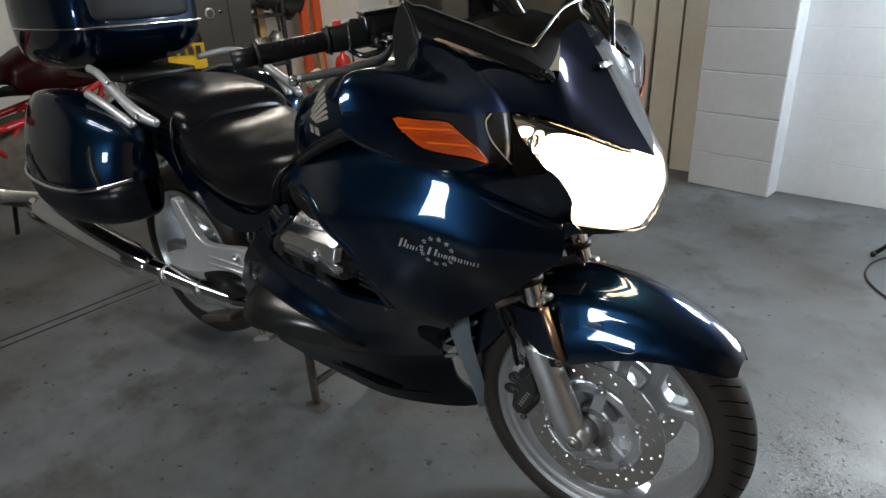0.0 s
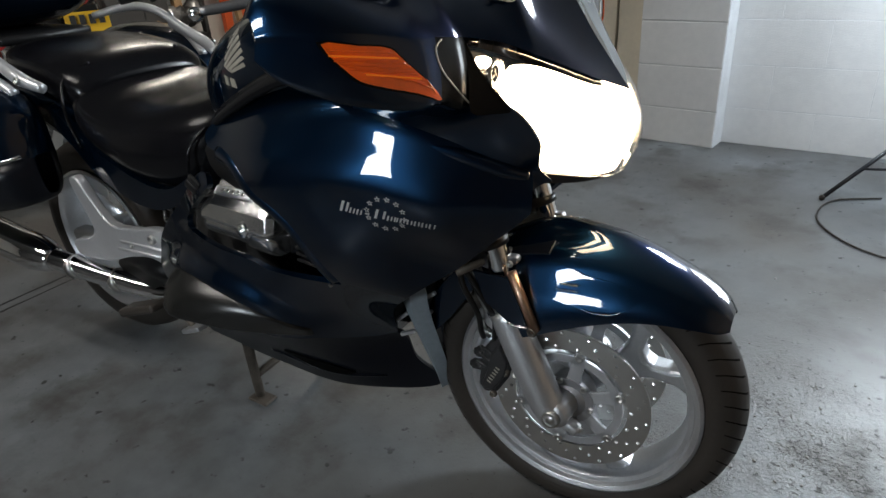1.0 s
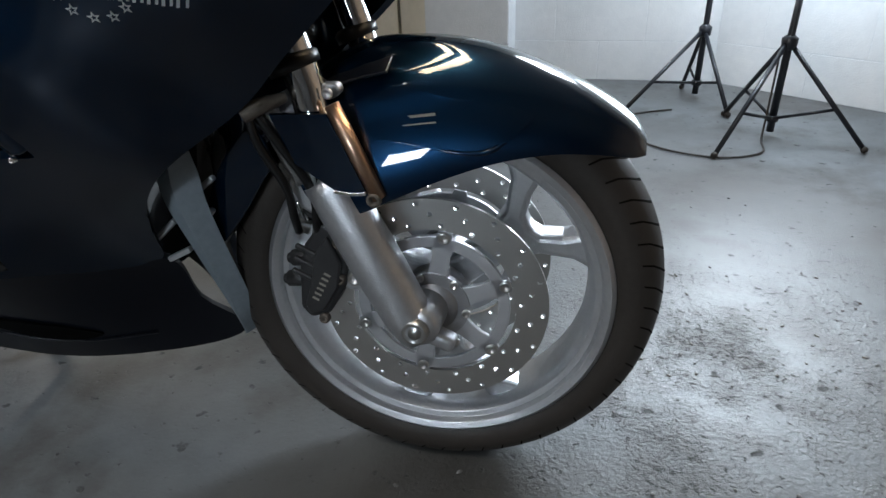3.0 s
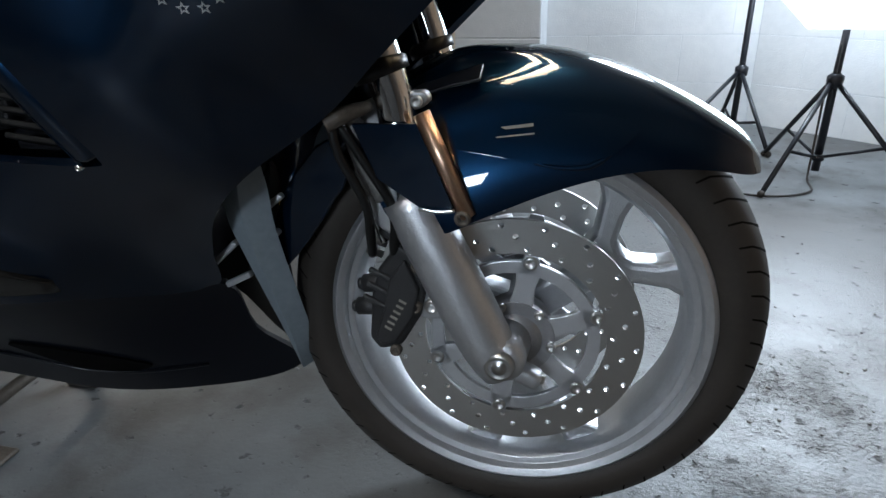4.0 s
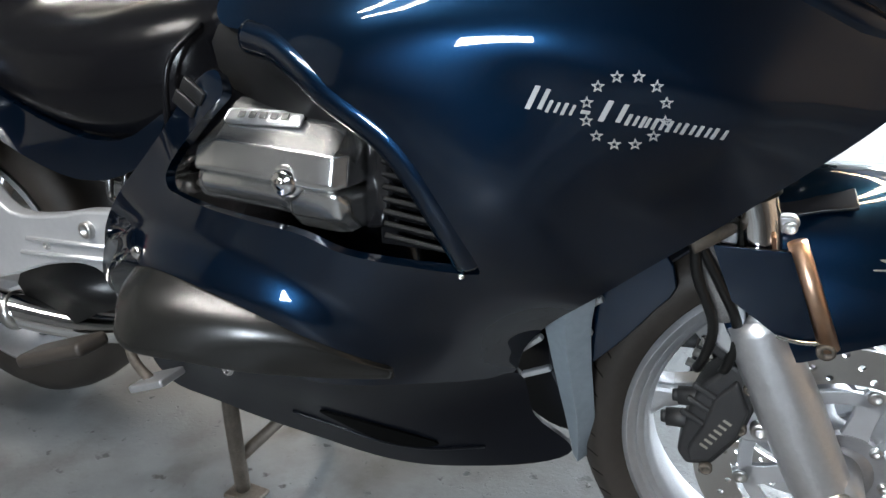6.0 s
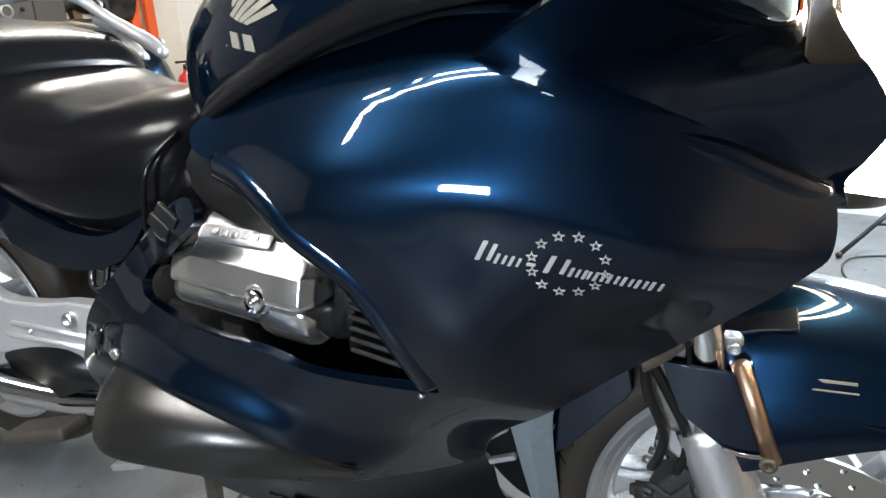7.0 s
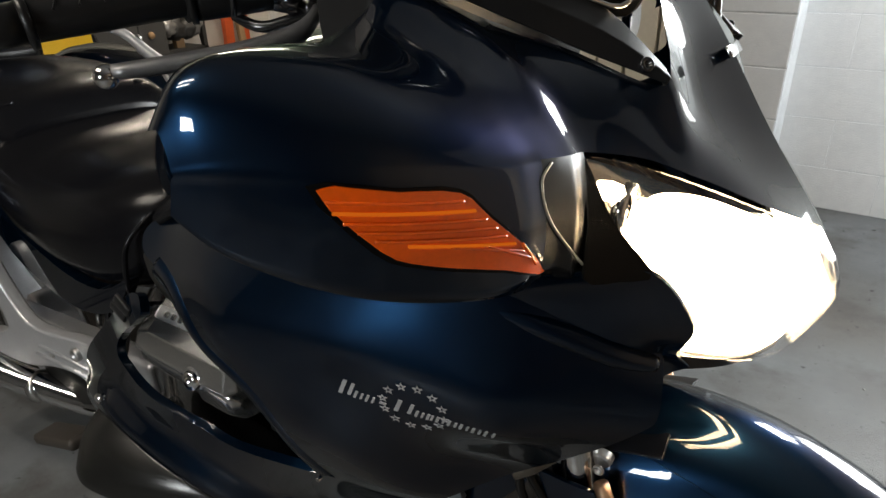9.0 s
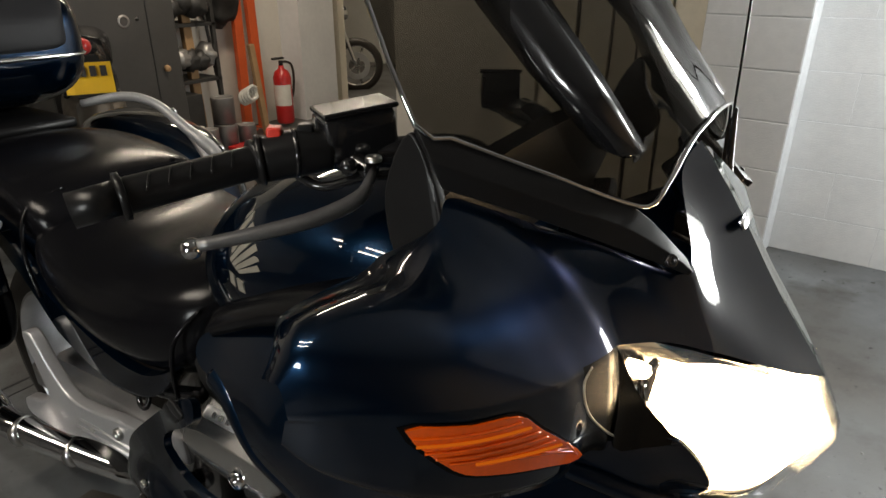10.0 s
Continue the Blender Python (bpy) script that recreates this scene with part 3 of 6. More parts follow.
front_panel("headlamp_reflector", [(a * 0.97, z - 0.003) for a, z in LENS_EDGE], REFLECTOR, 0.004, -0.04, label="faceted headlamp reflector", sub=4)
front_panel("lit_reflector", [(0.172, 0.952), (0.125, 0.942), (0.06, 0.908), (0.0, 0.884), (0.0, 0.82), (0.0, 0.760), (0.05, 0.763), (0.09, 0.775), (0.134, 0.797), (0.172, 0.850), (0.184, 0.89), (0.184, 0.925)],
            LAMP, 0.003, -0.014, label="lit headlamp reflector", sub=4)
for s in (-1, 1):
    part("position_bulb", lathe([(0.0, 0.018), (0.006, 0.015), (0.008, 0.006), (0.007, -0.004), (0.0, -0.004)], 16, "x"), LAMP, bike, at=Matrix.Translation((NOSE(0.205, 0.962) - 0.02, s * 0.205, 0.962)))
    part("bulb_bezel", lathe([(0.012, 0.004), (0.02, 0.008), (0.022, 0.0), (0.012, -0.006)], 20, "x"), CHROME, bike, at=Matrix.Translation((NOSE(0.19, 0.945) - 0.022, s * 0.192, 0.945)))
part("nose_emblem", box(0.004, 0.05, 0.011, (NOSE(0, 1.045) + 0.002, 0.0, 1.045), 0.001, turn=pose(0, 0, 0, 0, -35, 0)), CHROME, bike, "small chrome emblem")

# screen garnish, screen, antenna
for s in (-1, 1):
    def gp(x, w, z):
        return (x, s * w, z)
    lower = [gp(-0.244, 0.284, 1.121), gp(-0.214, 0.262, 1.108), gp(-0.178, 0.224, 1.087), gp(-0.126, 0.182, 1.059), gp(-0.074, 0.147, 1.036)]
    upper = [gp(-0.266, 0.291, 1.167), gp(-0.222, 0.244, 1.140), gp(-0.178, 0.208, 1.118), gp(-0.128, 0.156, 1.089), gp(-0.080, 0.142, 1.045)]
    bm = bridge(bmesh.new(), [smooth_line(lower, 4), smooth_line([(Vector(a) + Vector(b)) / 2 + Vector((0.006, s * 0.006, 0)) for a, b in zip(lower, upper)], 4), smooth_line(upper, 4)], False, False)
    if s > 0:
        bmesh.ops.reverse_faces(bm, faces=bm.faces)
    g = thick(part("screen_garnish", bm, BLACK, bike, "matt black screen garnish"), 0.006, 0.002, 0)
    for x, w, z in ((-0.240, 0.268, 1.135), (-0.094, 0.157, 1.050)):
        bolt((x + 0.006, s * (w + 0.004), z), 0.006, GLOSSBLACK, g, axis=(0.6, s * 0.6, 0.4), height=0.004)
    back = [gp(-0.268, 0.289, 1.165), gp(-0.250, 0.281, 1.122), gp(-0.229, 0.297, 1.075), gp(-0.250, 0.294, 1.045), gp(-0.290, 0.284, 1.055), gp(-0.300, 0.281, 1.11)]
    line = smooth_line(back, 4, True)
    bm = bmesh.new()
    bm.faces.new([bm.verts.new(p) for p in line])
    thick(part("inner_cowl", bm, BLACK, bike, "matt black inner cowl"), 0.012, 0.003, 0)
    part("screen_rib", bridge(bmesh.new(), [[Vector((x + dx * h, s * (w + dy * h), z)) for dx, dy in ((0, 1), (0.9, 0.5), (0.9, -0.5), (0, -1), (-0.9, -0.4), (-0.9, 0.4))]
                                           for x, w, z, h in ((-0.138, 0.163, 1.135, 0.005), (-0.142, 0.164, 1.142, 0.021), (-0.20, 0.162, 1.20, 0.031), (-0.27, 0.154, 1.27, 0.035), (-0.36, 0.138, 1.38, 0.036))]),
         GLOSSBLACK, bike, "gloss black rib on the screen")
bm = bmesh.new()
low = smooth_line([(-0.267, -0.290, 1.168), (-0.223, -0.244, 1.141), (-0.177, -0.207, 1.118), (-0.126, -0.153, 1.088), (-0.112, -0.135, 1.10), (-0.105, -0.09, 1.135), (-0.10, -0.045, 1.149), (-0.10, 0.0, 1.151)], 4)
low = low + [Vector((p.x, -p.y, p.z)) for p in low[-2::-1]]
rings = []
for k in range(15):
    t = k / 14
    row = []
    for p in low:
        flat = 1.151 * t + p.z * (1 - t)
        row.append(Vector((p.x - (0.30 - 0.35 * abs(p.y)) * t, p.y * (1 - 0.16 * t), flat + 0.37 * t)))
    rings.append(row)
bridge(bm, rings, False, False)
screen = thick(part("windscreen", bm, SCREEN, bike, "smoked plastic windscreen"), 0.004, 0.001, 0)
screen.visible_shadow = False
part("screen_edge", tube([rings[k][0] for k in (14, 9, 4)] + [p + Vector((0.004, 0.012 * p.y, 0.003)) for p in low[::2]] + [rings[k][-1] for k in (4, 9, 14)], 0.0022, 8, 2), CHROME, bike, "bright polished lower edge of the screen")
ant = part("antenna", tube([(-0.097, 0.12, 1.045), (-0.099, 0.12, 1.075), (-0.102, 0.12, 1.135)], [0.010, 0.007, 0.0045], 12), GLOSSBLACK, bike, "black radio antenna")
part("antenna_rod", tube([(-0.102, 0.12, 1.13), (-0.115, 0.12, 1.60)], 0.0016, 8), GLOSSBLACK, ant)

# --- front wheel ---
HUB = Matrix.Translation((-0.006, 0.004, 0.309)) @ pose(0, 0, 0, 0, 0, 3)
front_wheel = part("front_wheel", lathe([(0.238, -0.049), (0.2345, -0.0525), (0.231, -0.0505), (0.2295, -0.045), (0.2285, -0.040), (0.2245, -0.0390), (0.2190, -0.0375), (0.2155, -0.031), (0.2140, -0.022), (0.2130, 0.0), (0.2140, 0.022), (0.217, 0.036), (0.222, 0.04), (0.229, 0.046), (0.233, 0.052), (0.238, 0.049)], 96), ALU, bike,
                   "silver cast three-spoke front wheel", at=HUB)
thick(front_wheel, 0.006, 0.001, 1)


def tyre(parent, prof, grooves, half, radius):
    """A road tyre with slanted tread grooves: flat strips on the tread, coloured dark for shade."""
    t = part("tyre", lathe(prof, 128), RUBBER, parent, "black road tyre with slanted grooves")
    for k in range(grooves):
        a = 2 * math.pi * k / grooves
        s = 1 if k % 2 else -1
        bm = bmesh.new()
        rows = []
        for j in range(7):
            f = j / 6
            y = s * (0.008 + (half - 0.016) * f)
            r = np.interp(abs(y), [0, 0.012, 0.032, 0.05, 0.06], [radius, radius - 0.0015, radius - 0.0085, radius - 0.0185, radius - 0.0365]) + 0.0004
            b = a + 0.13 * f ** 1.2
            w = 0.0024 * (1 - 0.45 * f) / r
            rows.append([Vector((r * math.cos(b - w), y, r * math.sin(b - w))), Vector((r * math.cos(b + w), y, r * math.sin(b + w)))])
        bridge(bm, rows, False, False)
        part("groove_shade", bm, GROOVE_SHADE, t)
    return t


# darker than the rubber: the shade inside the grooves is put into the colour
GROOVE_SHADE = material("tread_groove_shade", (0.007, 0.006, 0.005), 0.9, spec=0.05)
tyre(front_wheel, [(0.236, -0.046), (0.25, -0.057), (0.272, -0.060), (0.29, -0.050), (0.300, -0.032), (0.307, -0.012), (0.3085, 0.0), (0.307, 0.012), (0.300, 0.032), (0.29, 0.05), (0.272, 0.06), (0.25, 0.057), (0.236, 0.046)], 112, 0.066, 0.3085)
part("hub", lathe([(0.018, -0.085), (0.034, -0.082), (0.036, -0.066), (0.046, -0.06), (0.046, -0.04), (0.036, -0.02), (0.036, 0.02), (0.046, 0.04), (0.046, 0.06), (0.034, 0.082), (0.018, 0.085)], 40), CAST, front_wheel)
for k in range(3):
    mid = 37 + 120 * k
    edge = [(0.030, -70), (0.055, -26), (0.105, -13), (0.150, -15.5), (0.190, -22), (0.219, -29), (0.219, -13), (0.188, -11), (0.163, -6), (0.156, 0),
            (0.163, 6), (0.188, 11), (0.219, 13), (0.219, 29), (0.190, 22), (0.150, 15.5), (0.105, 13), (0.055, 26), (0.030, 70)]
    bm = plate([(r * math.cos(radians(mid + d)), r * math.sin(radians(mid + d))) for r, d in edge], 0.044, "xz", -0.022)
    soften(part("spoke", bm, ALU, front_wheel, "Y-shaped cast spoke", smooth=False), 0.009, 3)


def ring_plate(r0, r1, y, h, n=96):
    rings = [[Vector((r * math.cos(2 * math.pi * i / n), y + k, r * math.sin(2 * math.pi * i / n))) for r, k in ((r0, h), (r0, -h), (r1, -h), (r1, h))] for i in range(n)]
    rings.append(rings[0])
    bm = bridge(bmesh.new(), rings, True, False)
    bmesh.ops.remove_doubles(bm, verts=bm.verts, dist=1e-6)
    bmesh.ops.recalc_face_normals(bm, faces=bm.faces)
    return bm


def brake_disc(parent, y, inner, outer, sectors=54):
    """A rotor drilled with staggered holes, made cell by cell."""
    bm = bmesh.new()
    bands = [inner + (outer - inner) * k / 3 for k in range(4)]
    for i in range(sectors):
        a0, a1 = 2 * math.pi * i / sectors, 2 * math.pi * (i + 1) / sectors
        am = (a0 + a1) / 2
        for j in range(3):
            r0, r1 = bands[j], bands[j + 1]
            rm = (r0 + r1) / 2
            edge = [(r0, a0), (r0, am), (r0, a1), (rm, a1), (r1, a1), (r1, am), (r1, a0), (rm, a0)]
            pts = [(r * math.cos(a), r * math.sin(a)) for r, a in edge]
            hole = (i + 2 * j) % 3 == 0
            if not hole:
                for h in (-0.0025, 0.0025):
                    bm.faces.new([bm.verts.new((x, y + h, z)) for x, z in pts])
                continue
            cx, cz = rm * math.cos(am), rm * math.sin(am)
            rad = 0.0037
            inn = []
            for x, z in pts:
                d = math.hypot(x - cx, z - cz)
                inn.append((cx + (x - cx) / d * rad, cz + (z - cz) / d * rad))
            for h in (-0.0025, 0.0025):
                vo, vi = [bm.verts.new((x, y + h, z)) for x, z in pts], [bm.verts.new((x, y + h, z)) for x, z in inn]
                for k in range(8):
                    bm.faces.new((vo[k], vo[(k + 1) % 8], vi[(k + 1) % 8], vi[k]))
            va, vb = [bm.verts.new((x, y - 0.0025, z)) for x, z in inn], [bm.verts.new((x, y + 0.0025, z)) for x, z in inn]
            for k in range(8):
                bm.faces.new((va[k], va[(k + 1) % 8], vb[(k + 1) % 8], vb[k]))
    n = sectors * 2
    for r in (inner, outer):
        va, vb = ([bm.verts.new((r * math.cos(2 * math.pi * k / n), y + h, r * math.sin(2 * math.pi * k / n))) for k in range(n)] for h in (-0.0025, 0.0025))
        for k in range(n):
            bm.faces.new((va[k], va[(k + 1) % n], vb[(k + 1) % n], vb[k]))
    bmesh.ops.remove_doubles(bm, verts=bm.verts, dist=1e-5)
    bmesh.ops.recalc_face_normals(bm, faces=bm.faces)
    return part("brake_disc", bm, STEEL, parent, "drilled steel brake disc", smooth=False)


for s in (-1, 1):
    y = s * 0.070
    brake_disc(front_wheel, y, 0.112, 0.155)
    soften(part("disc_carrier", ring_plate(0.088, 0.104, y + s * 0.002, 0.0035), SILVER, front_wheel, "silver alloy disc carrier", smooth=False), 0.001)
    for k in range(6):
        a = radians(80 + 60 * k)
        c, n = math.cos(a), math.sin(a)
        rr = []
        for r, w in ((0.036, 0.034), (0.055, 0.026), (0.075, 0.024), (0.092, 0.03), (0.110, 0.018)):
            rr.append([Vector((r * c - n * x * w / 2, y + s * 0.002 + h, r * n + c * x * w / 2)) for x, h in ((-1, -0.0035), (1, -0.0035), (1, 0.0035), (-1, 0.0035))])
        soften(part("carrier_arm", bridge(bmesh.new(), rr), SILVER, front_wheel, smooth=False), 0.0012)
    part("hub_flange", ring_plate(0.02, 0.050, y + s * 0.003, 0.005, 48), CAST, front_wheel, smooth=False)
    for k in range(6):
        a = radians(80 + 60 * k)
        bolt((0.1035 * math.cos(a), y + s * 0.005, 0.1035 * math.sin(a)), 0.0085, STEEL, front_wheel, axis=(0, s, 0), height=0.004)
        b = a + radians(30)
        bolt((0.046 * math.cos(b), y + s * 0.007, 0.046 * math.sin(b)), 0.006, STEEL, front_wheel, axis=(0, s, 0), height=0.006)

# --- fork, brakes, mudguard ---
for s in (-1, 1):
    leg = part("fork_leg", tube([(-0.010, s * 0.113, 0.286), (-0.027, s * 0.112, 0.32), (-0.070, s * 0.109, 0.405), (-0.118, s * 0.104, 0.500)], [0.024, 0.032, 0.034, 0.032], 24), ALU, bike, "sand-cast aluminium fork slider")
    part("axle_lug", lathe([(0.0, -0.034), (0.022, -0.033), (0.028, -0.026), (0.030, 0.02), (0.0, 0.02)], 28), ALU, leg, at=Matrix.Translation((-0.010, s * 0.100, 0.310)) @ pose(0, 0, 0, 0, 0, 0 if s < 0 else 180))
    part("axle_nut", lathe([(0.0, -0.010), (0.008, -0.010), (0.010, -0.004), (0.0125, -0.010), (0.017, -0.009), (0.018, 0.0), (0.0, 0.0)], 6 * 4), STEEL, leg, at=Matrix.Translation((-0.010, s * 0.134, 0.310)) @ pose(0, 0, 0, 0, 0, 0 if s < 0 else 180))
    part("pinch_boss", box(0.05, 0.026, 0.022, (0.012, s * 0.108, 0.286), 0.007, 3, turn=pose(0, 0, 0, 0, 25, 0)), ALU, leg)
    bolt((0.034, s * 0.108, 0.279), 0.006, STEEL, leg, axis=(0.9, 0, -0.4))
    part("fork_tube", tube([(-0.112, s * 0.106, 0.49), (-0.128, s * 0.106, 0.61), (-0.175, s * 0.102, 0.76)], 0.0215, 24, 2), CHROME, bike, "chromed fork tube")
    part("fork_stanchion", tube([(-0.046, s * 0.128, 0.487), (-0.092, s * 0.128, 0.595)], 0.0092, 20), ROD, bike, "polished rod in the mudguard recess, tinted copper for warm reflections")
    bolt((-0.05, s * 0.133, 0.487), 0.009, DIRTY, bike, axis=(0, s, 0))
    clampm = pose(0, 0, 0, 0, -20, 0)
    clamp = part("fork_clamp", plate([(-0.168, 0.598), (-0.147, 0.590), (-0.125, 0.588), (-0.105, 0.594), (-0.090, 0.604), (-0.079, 0.608), (-0.072, 0.616), (-0.077, 0.624), (-0.090, 0.624), (-0.108, 0.622), (-0.125, 0.618), (-0.145, 0.607)], 0.016, "xz", -0.002, 3),
                 CAST, bike, "cast alloy fork clamp", at=Matrix.Translation((-0.0175, s * 0.104, -0.0115)))
    soften(clamp, 0.006, 3)
    soften(part("clamp_body", box(0.064, 0.06, 0.020, (-0.130, s * -0.03, 0.603), 0.006, 3, turn=pose(0, 0, 0, 0, -14, 0)), CAST, clamp), 0.002)
    bolt((-0.0815, s * 0.0145, 0.6165), 0.0065, STEEL, clamp, axis=(0, s, 0), height=0.003)
    bm = sheet([(-0.166, 0.584), (-0.13, 0.585), (-0.096, 0.586), (-0.078, 0.543), (-0.059, 0.494), (-0.095, 0.496), (-0.117, 0.511), (-0.142, 0.527)], lambda x, z: Vector((x, -(0.1335 + 0.003 * math.sin((x + 0.17) * 28)), z)), (0, -1, 0), 1, 0.02)
    thick(part("fork_shroud", flipped(bm) if s > 0 else bm, PAINT, bike, "navy panel of the mudguard over the fork"), 0.006, 0.0015)
    part("shroud_edge", tube([(-0.058, s * 0.137, 0.4955), (-0.077, s * 0.1385, 0.4945), (-0.096, s * 0.1385, 0.497)], 0.0025, 8), CHROME, bike)
    part("dust_seal", lathe([(0.0216, 0.0), (0.030, 0.0), (0.031, 0.012), (0.0235, 0.018)], 24, "z"), BLACK, bike, at=Matrix.Translation((-0.138, s * 0.106, 0.628)) @ clampm)

    cal = part("brake_caliper", plate([(-0.130, 0.444), (-0.108, 0.430), (-0.100, 0.390), (-0.108, 0.352), (-0.134, 0.308), (-0.162, 0.300), (-0.174, 0.316), (-0.167, 0.378), (-0.157, 0.410)], 0.052, "xz", -0.026, 1),
               CALIPER, bike, "dark grey brake caliper", at=Matrix.Translation((0, s * 0.090, 0)))
    soften(cal, 0.006, 3)
    bm = plate([(-0.122, 0.428), (-0.106, 0.392), (-0.113, 0.356), (-0.137, 0.318), (-0.158, 0.312), (-0.163, 0.326), (-0.150, 0.362), (-0.142, 0.40)], 0.010, "xz", -0.005, 1)
    soften(part("caliper_face", bm, CALIPER, cal, at=Matrix.Translation((0, s * 0.029, 0))), 0.004, 3)
    for px, pz in ((-0.168, 0.384), (-0.178, 0.352)):
        part("piston_boss", tube([(px + 0.02, s * 0.012, pz + 0.004), (px - 0.012, s * 0.012, pz)], [0.012, 0.011], 14), CALIPER, cal)
        part("piston_cap", tube([(px - 0.012, s * 0.012, pz), (px - 0.018, s * 0.012, pz - 0.001)], [0.008, 0.007], 12), CALIPER, cal)
    soften(part("pad_cover", box(0.05, 0.03, 0.016, (-0.132, s * 0.004, 0.446), 0.004, turn=pose(0, 0, 0, 0, 30, 0)), CALIPER, cal), 0.002)
    for k in range(3):
        soften(part("caliper_rib", box(0.044, 0.006, 0.007, (-0.146 - 0.005 * k, s * 0.028, 0.402 - 0.018 * k), 0.002, turn=pose(0, 0, 0, 0, 26, 0)), CALIPER, cal), 0.001)
    part("bleed_nipple", tube([(-0.150, s * 0.012, 0.440), (-0.158, s * 0.012, 0.456), (-0.162, s * 0.012, 0.466)], [0.005, 0.005, 0.003], 10), CHROME, cal, "bright bleed nipple")
    for k in range(6):
        part("mark_bar", box(0.0028, 0.0012, 0.0095, (-0.1455 + 0.0040 * k, s * 0.0345, 0.338 + 0.0074 * k), 0, turn=pose(0, 0, 0, 0, 118, 0)), BADGE, cal, smooth=False)
    for px, pz in ((-0.112, 0.366), (-0.140, 0.304), (-0.108, 0.418)):
        bolt((px, s * 0.024, pz), 0.0075, DIRTY, cal, axis=(0, s, 0), height=0.008)
    for k in range(3):
        part("pad_pin", tube([(-0.176 + 0.006 * k, s * 0.0, 0.424 + 0.014 * k), (-0.158 + 0.006 * k, s * 0.0, 0.418 + 0.014 * k)], 0.005, 10), STEEL, cal)
    soften(part("slider_lug", plate([(-0.162, 0.500), (-0.132, 0.524), (-0.108, 0.49), (-0.098, 0.45), (-0.128, 0.452), (-0.150, 0.465)], 0.03, "xz", -0.015, 1), ALU, leg, at=Matrix.Translation((0, s * 0.108, 0))), 0.006, 3)
    soften(part("caliper_bracket", plate([(-0.12, 0.40), (-0.06, 0.39), (-0.05, 0.36), (-0.09, 0.345), (-0.115, 0.35)], 0.016, "xz", -0.008, 3), ALU, leg, at=Matrix.Translation((0.0, s * 0.098, 0))), 0.004)
    bolt((-0.092, s * 0.108, 0.368), 0.010, STEEL, leg, axis=(0, s, 0), height=0.012)
    part("brake_hose", tube([(-0.182, s * 0.150, 0.590), (-0.176, s * 0.150, 0.555), (-0.155, s * 0.140, 0.50), (-0.158, s * 0.125, 0.455), (-0.165, s * 0.105, 0.425)], 0.0055, 10), GILL, bike, "black brake hose")
    part("brake_hose", tube([(-0.178, s * 0.14, 0.585), (-0.155, s * 0.135, 0.545), (-0.13, s * 0.125, 0.49), (-0.135, s * 0.115, 0.44), (-0.14, s * 0.10, 0.42)], 0.0055, 10), GILL, bike, "black brake hose")
    part("hose_stay", tube([(-0.150, s * 0.120, 0.60), (-0.168, s * 0.145, 0.596), (-0.186, s * 0.155, 0.588)], [0.006, 0.009, 0.010], 10), DIRTY, bike, "grimy hose bracket")
    part("air_pipe", tube([(-0.176, s * 0.118, 0.590), (-0.160, s * 0.116, 0.545), (-0.140, s * 0.112, 0.500)], [0.013, 0.015, 0.016], 16), CORRODED, bike, "corroded alloy pipe")

stations = [(0.252, 0.535, 0.518, 0.032), (0.235, 0.556, 0.522, 0.054), (0.20, 0.580, 0.53, 0.072), (0.15, 0.606, 0.533, 0.085), (0.09, 0.630, 0.525, 0.096), (0.03, 0.644, 0.507, 0.107),
            (-0.03, 0.647, 0.483, 0.119), (-0.08, 0.643, 0.463, 0.126), (-0.13, 0.622, 0.472, 0.124), (-0.165, 0.60, 0.54, 0.118), (-0.18, 0.585, 0.57, 0.11)]
rings = []
for x, zt, zb, hw in stations:
    row = []
    for k in range(-14, 15):
        w = k / 14
        g = min(1, abs(w) / 0.72)
        y = hw * 0.74 * math.sin(g * 1.30) / math.sin(1.30) if abs(w) <= 0.72 else hw * (0.74 + 0.26 * math.sin(0.5 * math.pi * (abs(w) - 0.72) / 0.28))
        z = zt - (zt - zb) * 0.40 * g ** 1.9 if abs(w) <= 0.72 else zt - (zt - zb) * (0.40 + 0.60 * (abs(w) - 0.72) / 0.28)
        row.append(Vector((x, math.copysign(y, w) if k else 0, z)))
    rings.append(row)
dense = [[] for _ in range((len(rings) - 1) * 4 + 1)]
for j in range(29):
    for i, p in enumerate(smooth_line([r[j] for r in rings], 4)):
        dense[i].append(p)
guard = thick(part("front_mudguard", bridge(bmesh.new(), dense, False, False), PAINT, bike, "glossy navy front mudguard"), 0.004, 0.0015, 0)


def guard_side(x, z):
    """Half width of the mudguard at a height."""
    cols = list(zip(*stations[::-1]))
    zt, zb, hw = (float(np.interp(x, cols[0], cols[k])) for k in (1, 2, 3))
    drop = max(0.0, (zt - z) / (zt - zb))
    if drop > 0.40:
        return hw * (0.74 + 0.26 * math.sin(0.5 * math.pi * min(1.0, (drop - 0.40) / 0.60)))
    return hw * 0.74 * math.sin(min(1.0, drop / 0.40) ** (1 / 1.9) * 1.30) / math.sin(1.30)


